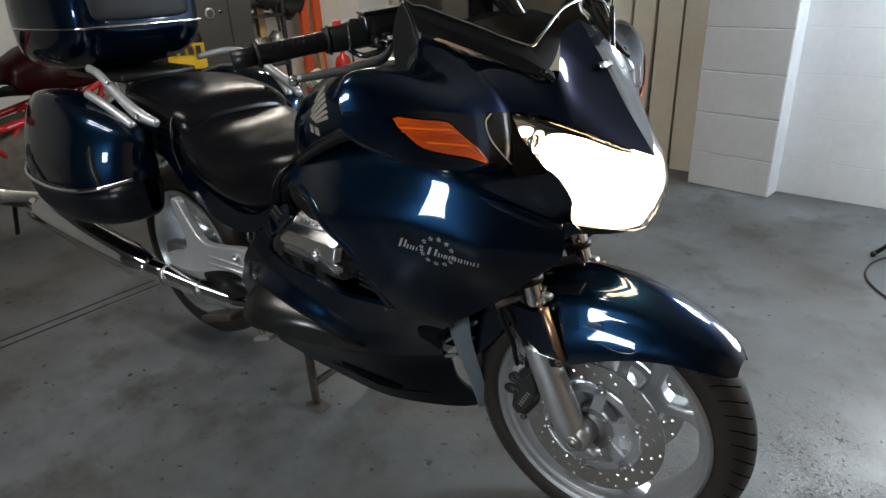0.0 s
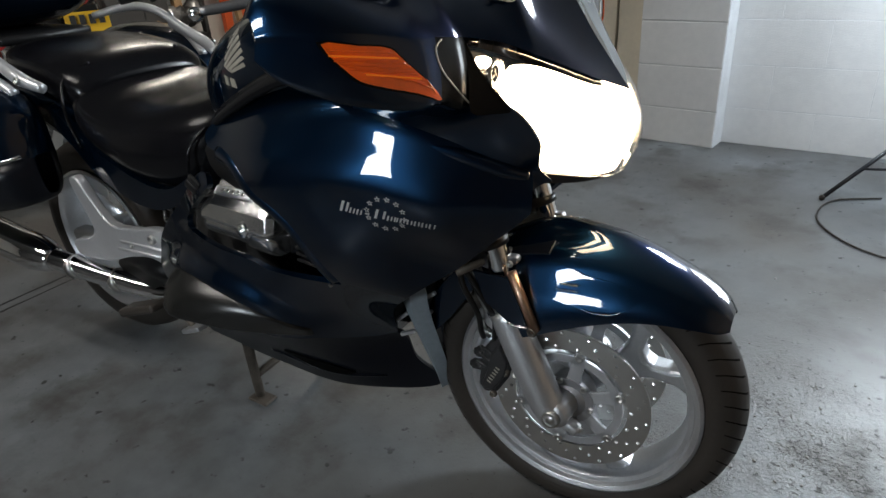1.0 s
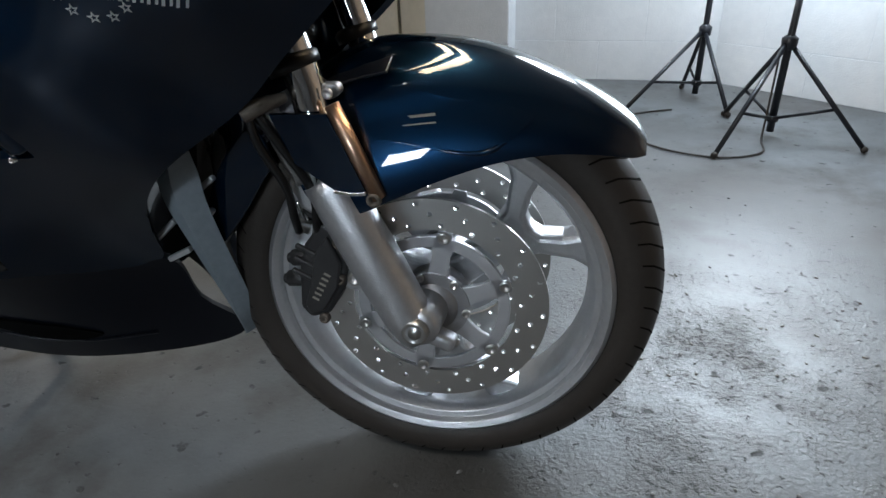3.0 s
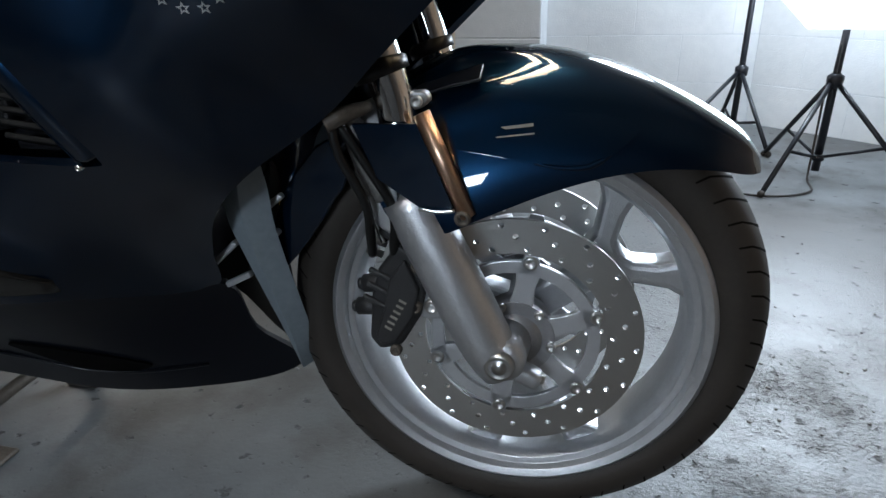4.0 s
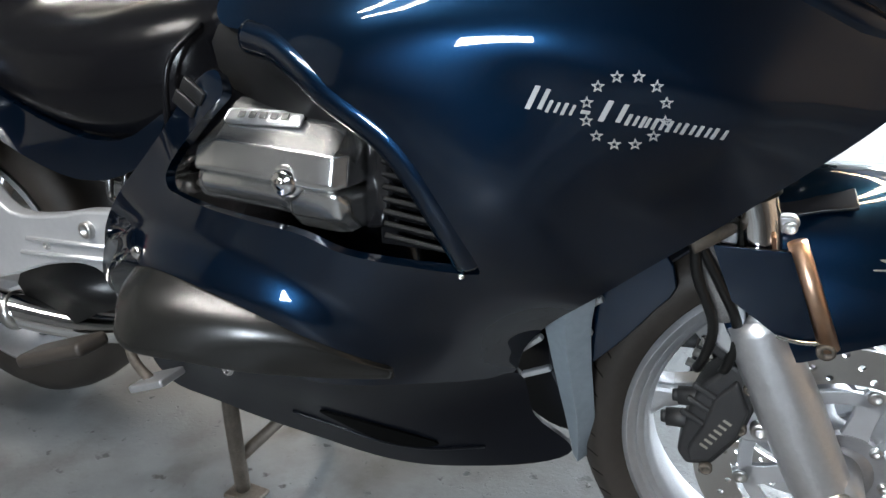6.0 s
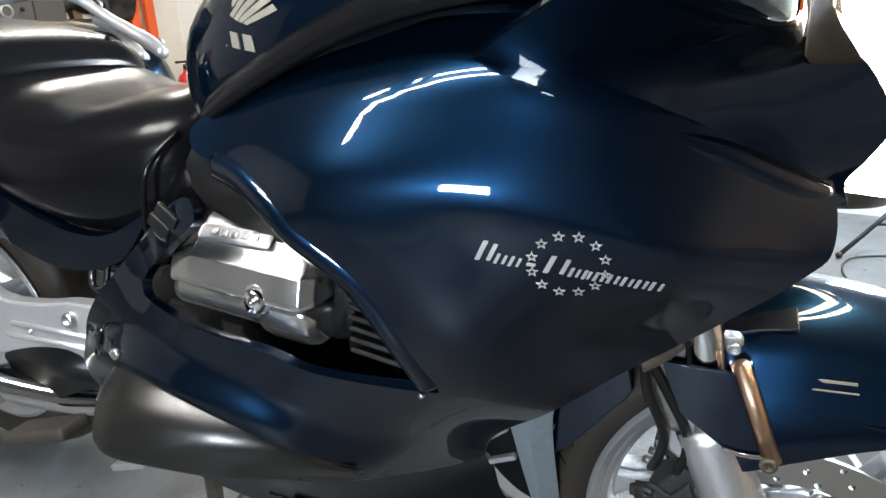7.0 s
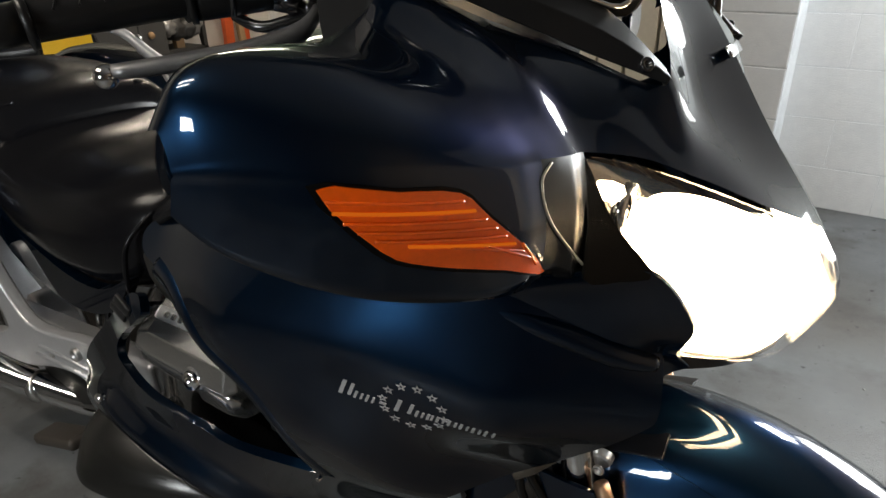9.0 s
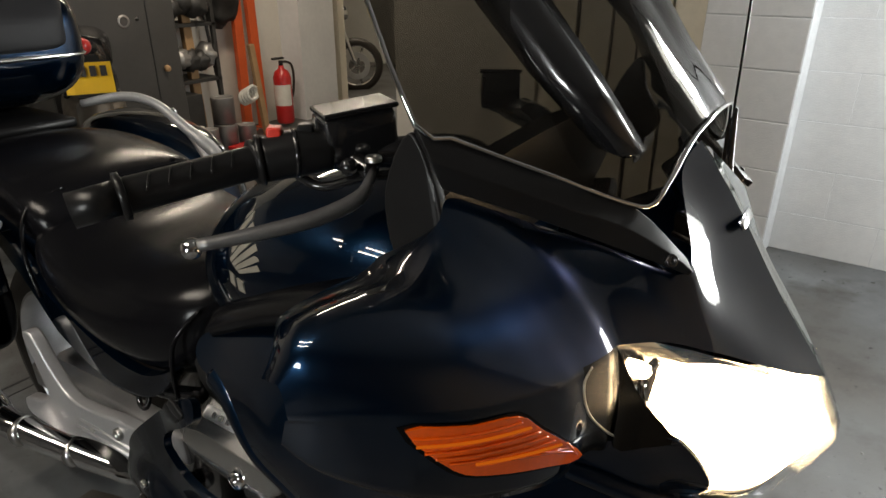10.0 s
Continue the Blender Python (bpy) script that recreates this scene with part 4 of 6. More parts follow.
for s in (-1, 1):
    almond = [(-0.100, 0.600), (-0.072, 0.612), (-0.020, 0.606), (0.029, 0.594), (0.080, 0.588), (0.122, 0.576), (0.112, 0.560), (0.090, 0.547), (0.030, 0.541), (-0.02, 0.548), (-0.07, 0.556), (-0.095, 0.572)]
    bm = sheet(almond, lambda x, z: Vector((x, -guard_side(x, z) - 0.0055, z)), (0, -1, 0), 4, 0.012)
    thick(part("mudguard_brow", flipped(bm) if s > 0 else bm, PAINT, guard, "raised navy brow on the mudguard side"), 0.008, 0.004)
for s in (-1, 1):
    bm = bmesh.new()
    for x0, x1, z0, z1 in ((-0.020, 0.018, 0.5750, 0.5780), (-0.034, 0.020, 0.5670, 0.5684)):
        box(x1 - x0, 0.0012, z1 - z0, ((x0 + x1) / 2, s * (guard_side((x0 + x1) / 2, (z0 + z1) / 2) + 0.0085), (z0 + z1) / 2), 0, bm=bm, turn=pose(0, 0, 0, 0, -9, s * 7))
    part("decal", bm, BADGE, guard, "faded silver bars of lettering", smooth=False)
    hook = [(0.020, 0.540), (0.050, 0.536), (0.078, 0.538), (0.098, 0.552), (0.112, 0.572)]
    part("mudguard_ridge", tube([(x, s * (guard_side(x, z) + 0.0015), z) for x, z in hook], [0.001, 0.0026, 0.0034, 0.003, 0.0012], 10), PAINT, guard, "raised hooked ridge on the mudguard side")
bm = bmesh.new()
rr = []
for d in range(98, 172, 6):
    a, r = radians(d), 0.330 - 0.004 * (d - 98) / 74
    rr.append([Vector((0.004 + (r - q * q * 0.018) * math.cos(a), 0.085 * q, 0.3125 + (r - q * q * 0.018) * math.sin(a))) for q in (-1, -0.95, -0.7, -0.35, 0, 0.35, 0.7, 0.95, 1)])
bridge(bm, rr, False, False)
thick(part("rear_mudguard_flap", bm, BELLY, bike, "black rear half of the front mudguard"), 0.004, 0.0015, 0)

for s in (-1, 1):
    side = plate([(-0.215, 0.556), (-0.196, 0.512), (-0.215, 0.482), (-0.25, 0.433), (-0.293, 0.385), (-0.309, 0.381), (-0.309, 0.421), (-0.281, 0.487), (-0.25, 0.527)], 0.006, "xz", s * 0.085 - 0.003, 2)
    soften(part("mudguard_skirt", side, PAINT, bike, "dark side skirt behind the front mudguard"), 0.0025)

# --- radiator, engine, gills ---
for s in (-1, 1):
    bm = bmesh.new()
    rr = []
    for x, z, w in smooth_line([(-0.296, 0.535, 0.016), (-0.306, 0.502, 0.026), (-0.312, 0.46, 0.027), (-0.309, 0.41, 0.024), (-0.303, 0.35, 0.021), (-0.297, 0.29, 0.017), (-0.297, 0.225, 0.008)], 4):
        rr.append([Vector((x - w, s * (0.128 - 0.3 * (0.5 - z) * 0.9), z)), Vector((x, s * (0.140 - 0.3 * (0.5 - z) * 0.9), z)), Vector((x + w, s * (0.120 - 0.3 * (0.5 - z) * 0.9), z))])
    bridge(bm, rr, False, False)
    thick(part("radiator_cheek", bm, RADGREY, bike, "grey curved radiator cheek"), 0.004, 0.001, 0)
    for x, y, z, t, n in ((-0.365, 0.100, 0.409, -41, 0.044), (-0.352, 0.098, 0.373, -27, 0.036), (-0.294, 0.098, 0.476, -37, 0.040), (-0.298, 0.098, 0.432, -47, 0.030)):
        soften(part("grille_bar", box(n * 1.15, 0.010, 0.008, (x, s * y, z), 0.002, turn=pose(0, 0, 0, 0, t, 0)), SILVER, bike), 0.001)
    for z in (0.40, 0.30):
        part("duct_hole", lathe([(0.0, 0.001), (0.006, 0.001), (0.007, 0.0)], 14), GLOSSBLACK, bike, at=Matrix.Translation((-0.315, s * (0.117 - 0.27 * (0.5 - z)), z)) @ pose(0, 0, 0, 0, 0, 0 if s > 0 else 180))
core = part("radiator", box(0.03, 0.20, 0.30, (-0.45, 0, 0.42), 0.004, turn=pose(0, 0, 0, 0, 12, 0)), GLOSSBLACK, bike, "dark radiator core")


def hull(name, mat, rows, parent=bike, label="", power=2.6, seg=32, sub=4, y0=0.0):
    """A closed shell of rounded cross-sections along x: (x, half width, bottom, top)."""
    line = smooth_line([(x, w, b) for x, w, b, t in rows], sub)
    tops = smooth_line([(x, w, t) for x, w, b, t in rows], sub)
    rings = []
    for p, q in zip(line, tops):
        cz, h = (p.z + q.z) / 2, (q.z - p.z) / 2
        ring = []
        for k in range(seg):
            a = 2 * math.pi * k / seg
            c, n = math.cos(a), math.sin(a)
            ring.append(Vector((p.x, y0 + p.y * abs(c) ** (2 / power) * (1 if c >= 0 else -1), cz + h * abs(n) ** (2 / power) * (1 if n >= 0 else -1))))
        rings.append(ring)
    return part(name, bridge(bmesh.new(), rings), mat, parent, label)


hull("engine_block", GLOSSBLACK, [(-0.50, 0.09, 0.27, 0.55), (-0.53, 0.13, 0.25, 0.66), (-0.6, 0.18, 0.22, 0.74), (-0.80, 0.17, 0.22, 0.72), (-0.95, 0.14, 0.25, 0.60)], label="dark engine block", power=4)
for s in (-1, 1):
    # head cover: a faceted upper shell, a lower box, a half-round rail with a bolt boss
    def shell(name, profile, spans, parent, label="", mat=COVER):
        """Cross-section (width, height) carried along x: (x, inset, foot, top scale)."""
        cy, cz = sum(p[0] for p in profile) / len(profile), sum(p[1] for p in profile) / len(profile)
        foot = min(p[1] for p in profile)
        rr = []
        for x, inset, drop, k in spans:
            ring = []
            for w, z in profile:
                w2 = w - inset if w > 0.2 else w
                z2 = foot + (z - foot) * k
                z2 += -inset if z2 > cz else (inset * 0.4)
                ring.append(Vector((x, s * w2, z2 - drop)))
            rr.append(ring)
        return soften(part(name, bridge(bmesh.new(), rr), mat, parent, label), 0.003, 2, 22)
    cover = shell("head_cover", [(0.19, 0.722), (0.232, 0.725), (0.242, 0.721), (0.270, 0.694), (0.279, 0.686), (0.287, 0.658), (0.286, 0.651), (0.19, 0.648)],
                  [(-0.702, 0.012, 0.0, 0.55), (-0.694, 0.004, 0.0, 0.68), (-0.662, 0.0, 0.0, 1.0), (-0.535, 0.0, 0.008, 1.0), (-0.517, 0.002, 0.010, 0.98), (-0.505, 0.014, 0.011, 0.93)], bike, "satin silver cylinder head cover")
    shell("head_cover_skirt", [(0.19, 0.645), (0.278, 0.645), (0.2825, 0.640), (0.279, 0.612), (0.262, 0.594), (0.19, 0.590)],
          [(-0.584, 0.010, 0.0, 1.0), (-0.572, 0.0, 0.0, 1.0), (-0.525, 0.0, 0.002, 1.0), (-0.514, 0.003, 0.002, 1.0), (-0.506, 0.012, 0.002, 1.0)], bike)
    part("head_cover_rail", tube([(-0.70, s * 0.252, 0.634), (-0.64, s * 0.255, 0.634), (-0.580, s * 0.255, 0.630)], [0.022, 0.024, 0.024], 20), COVER, bike)
    part("name_pad", box(0.098, 0.004, 0.018, (-0.612, s * 0.2585, 0.7075), 0.004, 3, turn=pose(0, 0, 0, s * 46, 0, 0)), ALU, cover, "raised worn name pad")
    for k in range(5):
        part("name_bar", box(0.008, 0.002, 0.008, (-0.638 + 0.014 * k, s * 0.2612, 0.7103), 0.0006, turn=pose(0, 0, 0, s * 46, 0, 0)), COVER, cover, smooth=False)
    part("bolt_boss", lathe([(0, -0.004), (0.016, -0.004), (0.021, 0.0), (0.022, 0.03)], 28), COVER, cover, at=Matrix.Translation((-0.572, s * 0.281, 0.648)) @ pose(0, 0, 0, 0, 0, 0 if s < 0 else 180))
    part("cover_bolt", lathe([(0, -0.009), (0.006, -0.009), (0.0065, -0.005), (0.011, -0.007), (0.014, -0.002), (0.015, 0.006)], 24), CHROME, cover, "chromed domed bolt", at=Matrix.Translation((-0.572, s * 0.286, 0.648)) @ pose(0, 0, 0, 0, 0, 0 if s < 0 else 180))
    soften(part("cover_bracket", plate([(-0.50, 0.712), (-0.482, 0.70), (-0.472, 0.64), (-0.484, 0.595), (-0.51, 0.590), (-0.505, 0.65)], 0.06, "xz", min(s * 0.18, s * 0.24), 1), GLOSSBLACK, bike), 0.006)
    for k in range(9):
        z = 0.690 - 0.0135 * k
        x1 = -0.435 + 0.0075 * k
        soften(part("gill", box(x1 + 0.478, 0.03, 0.006, ((x1 - 0.478) / 2, s * 0.240, z), 0.0015, turn=pose(0, 0, 0, s * 24, 6, 0)), GILL, bike), 0.001)
    part("gill_backing", plate([(-0.50, 0.73), (-0.43, 0.70), (-0.37, 0.57), (-0.50, 0.57)], 0.01, "xz", min(s * 0.21, s * 0.22)), GLOSSBLACK, bike, smooth=False)
    part("upper_cover", plate([(-0.66, 0.80), (-0.52, 0.79), (-0.44, 0.72), (-0.52, 0.705), (-0.65, 0.735)], 0.02, "xz", min(s * 0.235, s * 0.255), 3), BLACK, bike)

# --- tank, trim, seat, tail ---
tank = hull("fuel_tank", PAINT, [(-0.775, 0.06, 0.80, 0.875), (-0.76, 0.14, 0.77, 0.93), (-0.71, 0.188, 0.75, 0.995), (-0.60, 0.218, 0.76, 1.04), (-0.48, 0.222, 0.80, 1.055), (-0.36, 0.212, 0.83, 1.045), (-0.28, 0.18, 0.86, 1.01)], label="glossy navy fuel tank", power=2.35, seg=44)
for s in (-1, 1):
    trim = smooth_line([(-0.655, s * 0.238, 0.835), (-0.60, s * 0.245, 0.866), (-0.50, s * 0.25, 0.913), (-0.40, s * 0.262, 0.944), (-0.28, s * 0.285, 0.962)], 5)
    rr = [[p + Vector((0, s * 0.006, -0.016)), p + Vector((0, s * 0.004, 0.0)), p + Vector((0, -s * 0.012, 0.016)), p + Vector((0, -s * 0.05, 0.028)), p + Vector((0, -s * 0.06, -0.01))] for p in trim]
    part("knee_trim", bridge(bmesh.new(), rr), KNEE, bike, "satin black trim beside the tank")

    # winged badge: fan of feathers, plus name bars below
    def on_tank(x, z, off=0.0015):
        hw = np.interp(x, [-0.76, -0.71, -0.60, -0.48, -0.36], [0.14, 0.188, 0.218, 0.222, 0.212])
        b, t = np.interp(x, [-0.76, -0.71, -0.60, -0.48, -0.36], [0.77, 0.75, 0.76, 0.80, 0.83]), np.interp(x, [-0.76, -0.71, -0.60, -0.48, -0.36], [0.93, 0.995, 1.04, 1.055, 1.045])
        n = abs((z - (b + t) / 2) / ((t - b) / 2))
        return Vector((x, s * (hw * max(0.0, 1 - n ** 2.35) ** (1 / 2.35) + off), z))
    tips = [(-0.618, 0.998), (-0.606, 0.994), (-0.594, 0.986), (-0.583, 0.977), (-0.573, 0.967), (-0.566, 0.956), (-0.562, 0.944)]
    roots = [(-0.650, 0.945), (-0.642, 0.941), (-0.634, 0.937), (-0.626, 0.934), (-0.618, 0.931), (-0.610, 0.929), (-0.602, 0.927)]
    for a, b in zip(tips, roots):
        q = [(b[0], b[1]), (b[0] + 0.0060, b[1] - 0.003), (a[0] + 0.0075, a[1] - 0.006), (a[0], a[1])]
        rows = []
        for f in (0, 0.33, 0.66, 1):
            rows.append([on_tank(q[0][0] + (q[3][0] - q[0][0]) * f, q[0][1] + (q[3][1] - q[0][1]) * f), on_tank(q[1][0] + (q[2][0] - q[1][0]) * f, q[1][1] + (q[2][1] - q[1][1]) * f)])
        thick(part("badge_feather", bridge(bmesh.new(), rows, False, False), BADGE, tank, "pale gold feather of the wing badge"), 0.002, 0.0003, 0)
    for k in range(5):
        x0, z0 = -0.690 + 0.0215 * k, 0.926 - 0.0025 * k
        bm = bridge(bmesh.new(), [[on_tank(x0, z0), on_tank(x0 + 0.013, z0 - 0.002)], [on_tank(x0 + 0.003, z0 - 0.016), on_tank(x0 + 0.016, z0 - 0.018)]], False, False)
        thick(part("badge_bar", bm, BADGE, tank), 0.002, 0.0003, 0)
part("filler_cap", lathe([(0.0, 0.012), (0.03, 0.012), (0.036, 0.008), (0.040, 0.0)], 36, "z"), CHROME, tank, at=Matrix.Translation((-0.50, 0.0, 1.052)))
part("warning_label", box(0.075, 0.05, 0.0015, (-0.39, -0.09, 1.0425), 0.0005, turn=pose(0, 0, 0, 12, 3, 0)), DECAL, tank, "pale warning label with illegible print")

hull("rider_seat", SEATMAT, [(-0.72, 0.10, 0.72, 0.825), (-0.77, 0.185, 0.65, 0.850), (-0.86, 0.218, 0.62, 0.845), (-0.98, 0.232, 0.63, 0.828), (-1.10, 0.228, 0.67, 0.832), (-1.19, 0.21, 0.71, 0.86), (-1.235, 0.17, 0.75, 0.87)], label="black vinyl rider seat with a dished saddle", power=2.7)
hull("passenger_seat", SEATMAT, [(-1.18, 0.16, 0.76, 0.865), (-1.22, 0.19, 0.77, 0.905), (-1.33, 0.195, 0.80, 0.93), (-1.48, 0.18, 0.83, 0.94), (-1.60, 0.13, 0.85, 0.93)], label="black vinyl passenger seat", power=2.9)
for s in (-1, 1):
    part("seat_piping", tube([(-0.76, s * 0.175, 0.80), (-0.78, s * 0.214, 0.76), (-0.79, s * 0.222, 0.70), (-0.80, s * 0.215, 0.645)], 0.004, 8), SEATMAT, bike)
    part("seat_piping", tube([(-1.22, s * 0.12, 0.90), (-1.235, s * 0.185, 0.87), (-1.21, s * 0.218, 0.80), (-1.18, s * 0.222, 0.72)], 0.004, 8), SEATMAT, bike)
    # grab rail
    rail = part("grab_rail", tube([(-1.215, s * 0.245, 0.862), (-1.27, s * 0.262, 0.885), (-1.36, s * 0.262, 0.925), (-1.46, s * 0.255, 0.975), (-1.56, s * 0.235, 0.985), (-1.66, s * 0.18, 0.965)], [0.011, 0.016, 0.013, 0.011, 0.012, 0.010], 16), SILVER, bike, "silver grab rail")
    bolt((-1.255, s * 0.276, 0.884), 0.009, STEEL, rail, axis=(0, s, 0.3))
    bolt((-1.40, s * 0.262, 0.96), 0.008, STEEL, rail, axis=(0, s, 0.6))
    # footrest plate and pegs
    bm = plate([(-0.775, 0.655), (-0.825, 0.614), (-0.868, 0.578), (-0.93, 0.570), (-1.00, 0.556), (-1.09, 0.552), (-1.14, 0.60), (-1.18, 0.655), (-1.215, 0.645), (-1.185, 0.57), (-1.175, 0.52), (-1.22, 0.49), (-1.29, 0.47), (-1.28, 0.43),
                (-1.15, 0.44), (-1.04, 0.475), (-0.95, 0.49), (-0.905, 0.47), (-0.90, 0.41), (-0.87, 0.385), (-0.845, 0.40), (-0.845, 0.45), (-0.855, 0.51), (-0.81, 0.575)], 0.025, "xz", min(s * 0.235, s * 0.26), 3)
    fp = soften(part("footrest_plate", bm, SILVER, bike, "silver cast footrest plate"), 0.006)
    bolt((-0.925, s * 0.26, 0.545), 0.012, STEEL, fp, axis=(0, s, 0), height=0.008)
    bolt((-1.02, s * 0.26, 0.51), 0.006, STEEL, fp, axis=(0, s, 0), height=0.004)
    for pts in (((-0.88, 0.525), (-1.06, 0.515)), ((-0.90, 0.505), (-1.08, 0.492))):
        part("rib", tube([(x, s * 0.261, z) for x, z in pts], 0.0035, 8), SILVER, fp)
    soften(part("footrest", box(0.16, 0.05, 0.022, (-1.0, s * 0.29, 0.362), 0.008, 3, turn=pose(0, 0, 0, 0, -20, 0)), RUBBER, bike, "black rubber footrest"), 0.003)
    part("heel_guard", plate([(-0.97, 0.47), (-1.10, 0.46), (-1.18, 0.41), (-1.10, 0.35), (-1.0, 0.39), (-0.93, 0.42)], 0.008, "xz", min(s * 0.215, s * 0.223), 3), BLACK, bike, "black heel guard")
    side = [(-0.79, 0.70), (-0.86, 0.625), (-0.98, 0.60), (-1.12, 0.64), (-1.24, 0.72), (-1.36, 0.79), (-1.30, 0.81), (-1.18, 0.745), (-1.0, 0.67), (-0.88, 0.66)]
    bm = sheet(side, lambda x, z: Vector((x, -(0.222 - 0.9 * max(0, -1.15 - x) * 0.1), z)), (0, -1, 0), 4, 0.04)
    thick(part("side_cover", flipped(bm) if s > 0 else bm, PAINT, bike, "navy side cover under the seat"), 0.02, 0.006)
    part("frame_tube", tube([(-0.79, s * 0.18, 0.63), (-0.92, s * 0.185, 0.60), (-1.05, s * 0.18, 0.61)], 0.014, 12), GLOSSBLACK, bike)
    part("hose_loop", tube([(-0.90, s * 0.205, 0.62), (-0.905, s * 0.215, 0.58), (-0.935, s * 0.21, 0.575), (-0.94, s * 0.20, 0.61)], 0.005, 8), GLOSSBLACK, bike)
hull("tail_fairing", PAINT, [(-0.80, 0.10, 0.60, 0.70), (-1.0, 0.17, 0.60, 0.74), (-1.25, 0.19, 0.66, 0.82), (-1.5, 0.18, 0.72, 0.87), (-1.75, 0.14, 0.78, 0.88)], label="navy tail panel")
part("brake_pedal", tube([(-0.93, -0.235, 0.40), (-0.92, -0.24, 0.34), (-0.885, -0.245, 0.315)], 0.007, 10), DIRTY, bike, "worn brake pedal")
soften(part("pedal_pad", box(0.075, 0.045, 0.012, (-0.872, -0.245, 0.318), 0.003, turn=pose(0, 0, 0, 0, -22, 0)), ALU, bike, "ribbed alloy pedal pad"), 0.001)

# rear wheel, swing arm, exhaust, stand
rear = part("rear_wheel", lathe([(0.225, -0.075), (0.22, -0.078), (0.205, -0.06), (0.195, 0.0), (0.205, 0.06), (0.22, 0.078), (0.225, 0.075)], 64), ALU, bike, "silver cast rear wheel", at=Matrix.Translation((-1.50, 0, 0.345)))
thick(rear, 0.006, 0.001, 1)
part("tyre", lathe([(0.223, -0.072), (0.25, -0.085), (0.28, -0.082), (0.305, -0.06), (0.316, -0.03), (0.319, 0), (0.316, 0.03), (0.305, 0.06), (0.28, 0.082), (0.25, 0.085), (0.223, 0.072)], 72), RUBBER, rear)
part("hub", lathe([(0.02, -0.09), (0.06, -0.08), (0.06, 0.08), (0.02, 0.09)], 32), ALU, rear)
for k in range(3):
    a = radians(30 + 120 * k)
    part("spoke", tube([(0.05 * math.cos(a), 0, 0.05 * math.sin(a)), (0.20 * math.cos(a), 0, 0.20 * math.sin(a))], [0.035, 0.026], 12), ALU, rear)
soften(part("swing_arm", box(0.60, 0.05, 0.07, (-1.22, -0.13, 0.40), 0.012, turn=pose(0, 0, 0, 0, -4, 0)), SILVER, bike, "silver swing arm"), 0.003)
for s in (-1, 1):
    pipe = part("exhaust", tube([(-0.90, s * 0.16, 0.36), (-1.02, s * 0.19, 0.345), (-1.13, s * 0.225, 0.36), (-1.27, s * 0.285, 0.41), (-1.36, s * 0.305, 0.43)], [0.024, 0.024, 0.026, 0.027, 0.03], 20), CHROME, bike, "chromed exhaust pipe and silencer")
    part("silencer", tube([(-1.33, s * 0.30, 0.423), (-1.40, s * 0.31, 0.435), (-1.65, s * 0.33, 0.47), (-1.95, s * 0.345, 0.51)], [0.030, 0.048, 0.052, 0.050], 24), CHROME, pipe)
    for x, y, z in ((-1.17, 0.24, 0.372), (-1.27, 0.285, 0.41)):
        part("clamp_band", lathe([(0.0265, -0.009), (0.031, -0.009), (0.031, 0.009), (0.0265, 0.009)], 24, "x"), STEEL, pipe, at=Matrix.Translation((x, s * y, z)) @ pose(0, 0, 0, 0, 18, s * 158))
stand = part("centre_stand", tube([(-0.84, -0.14, 0.30), (-0.865, -0.125, 0.18), (-0.878, -0.112, 0.015)], [0.014, 0.0135, 0.013], 12), DIRTY, bike, "grimy black centre stand on the floor")
part("stand_leg", tube([(-0.84, 0.14, 0.30), (-0.865, 0.125, 0.18), (-0.878, 0.112, 0.015)], [0.014, 0.0135, 0.013], 12), DIRTY, stand)
part("stand_crossbar", tube([(-0.872, -0.118, 0.085), (-0.86, 0.0, 0.10), (-0.872, 0.118, 0.085)], 0.011, 10), DIRTY, stand)
for s in (-1, 1):
    soften(part("stand_foot", box(0.07, 0.045, 0.008, (-0.872, s * 0.112, 0.005), 0.003), DIRTY, stand), 0.002)

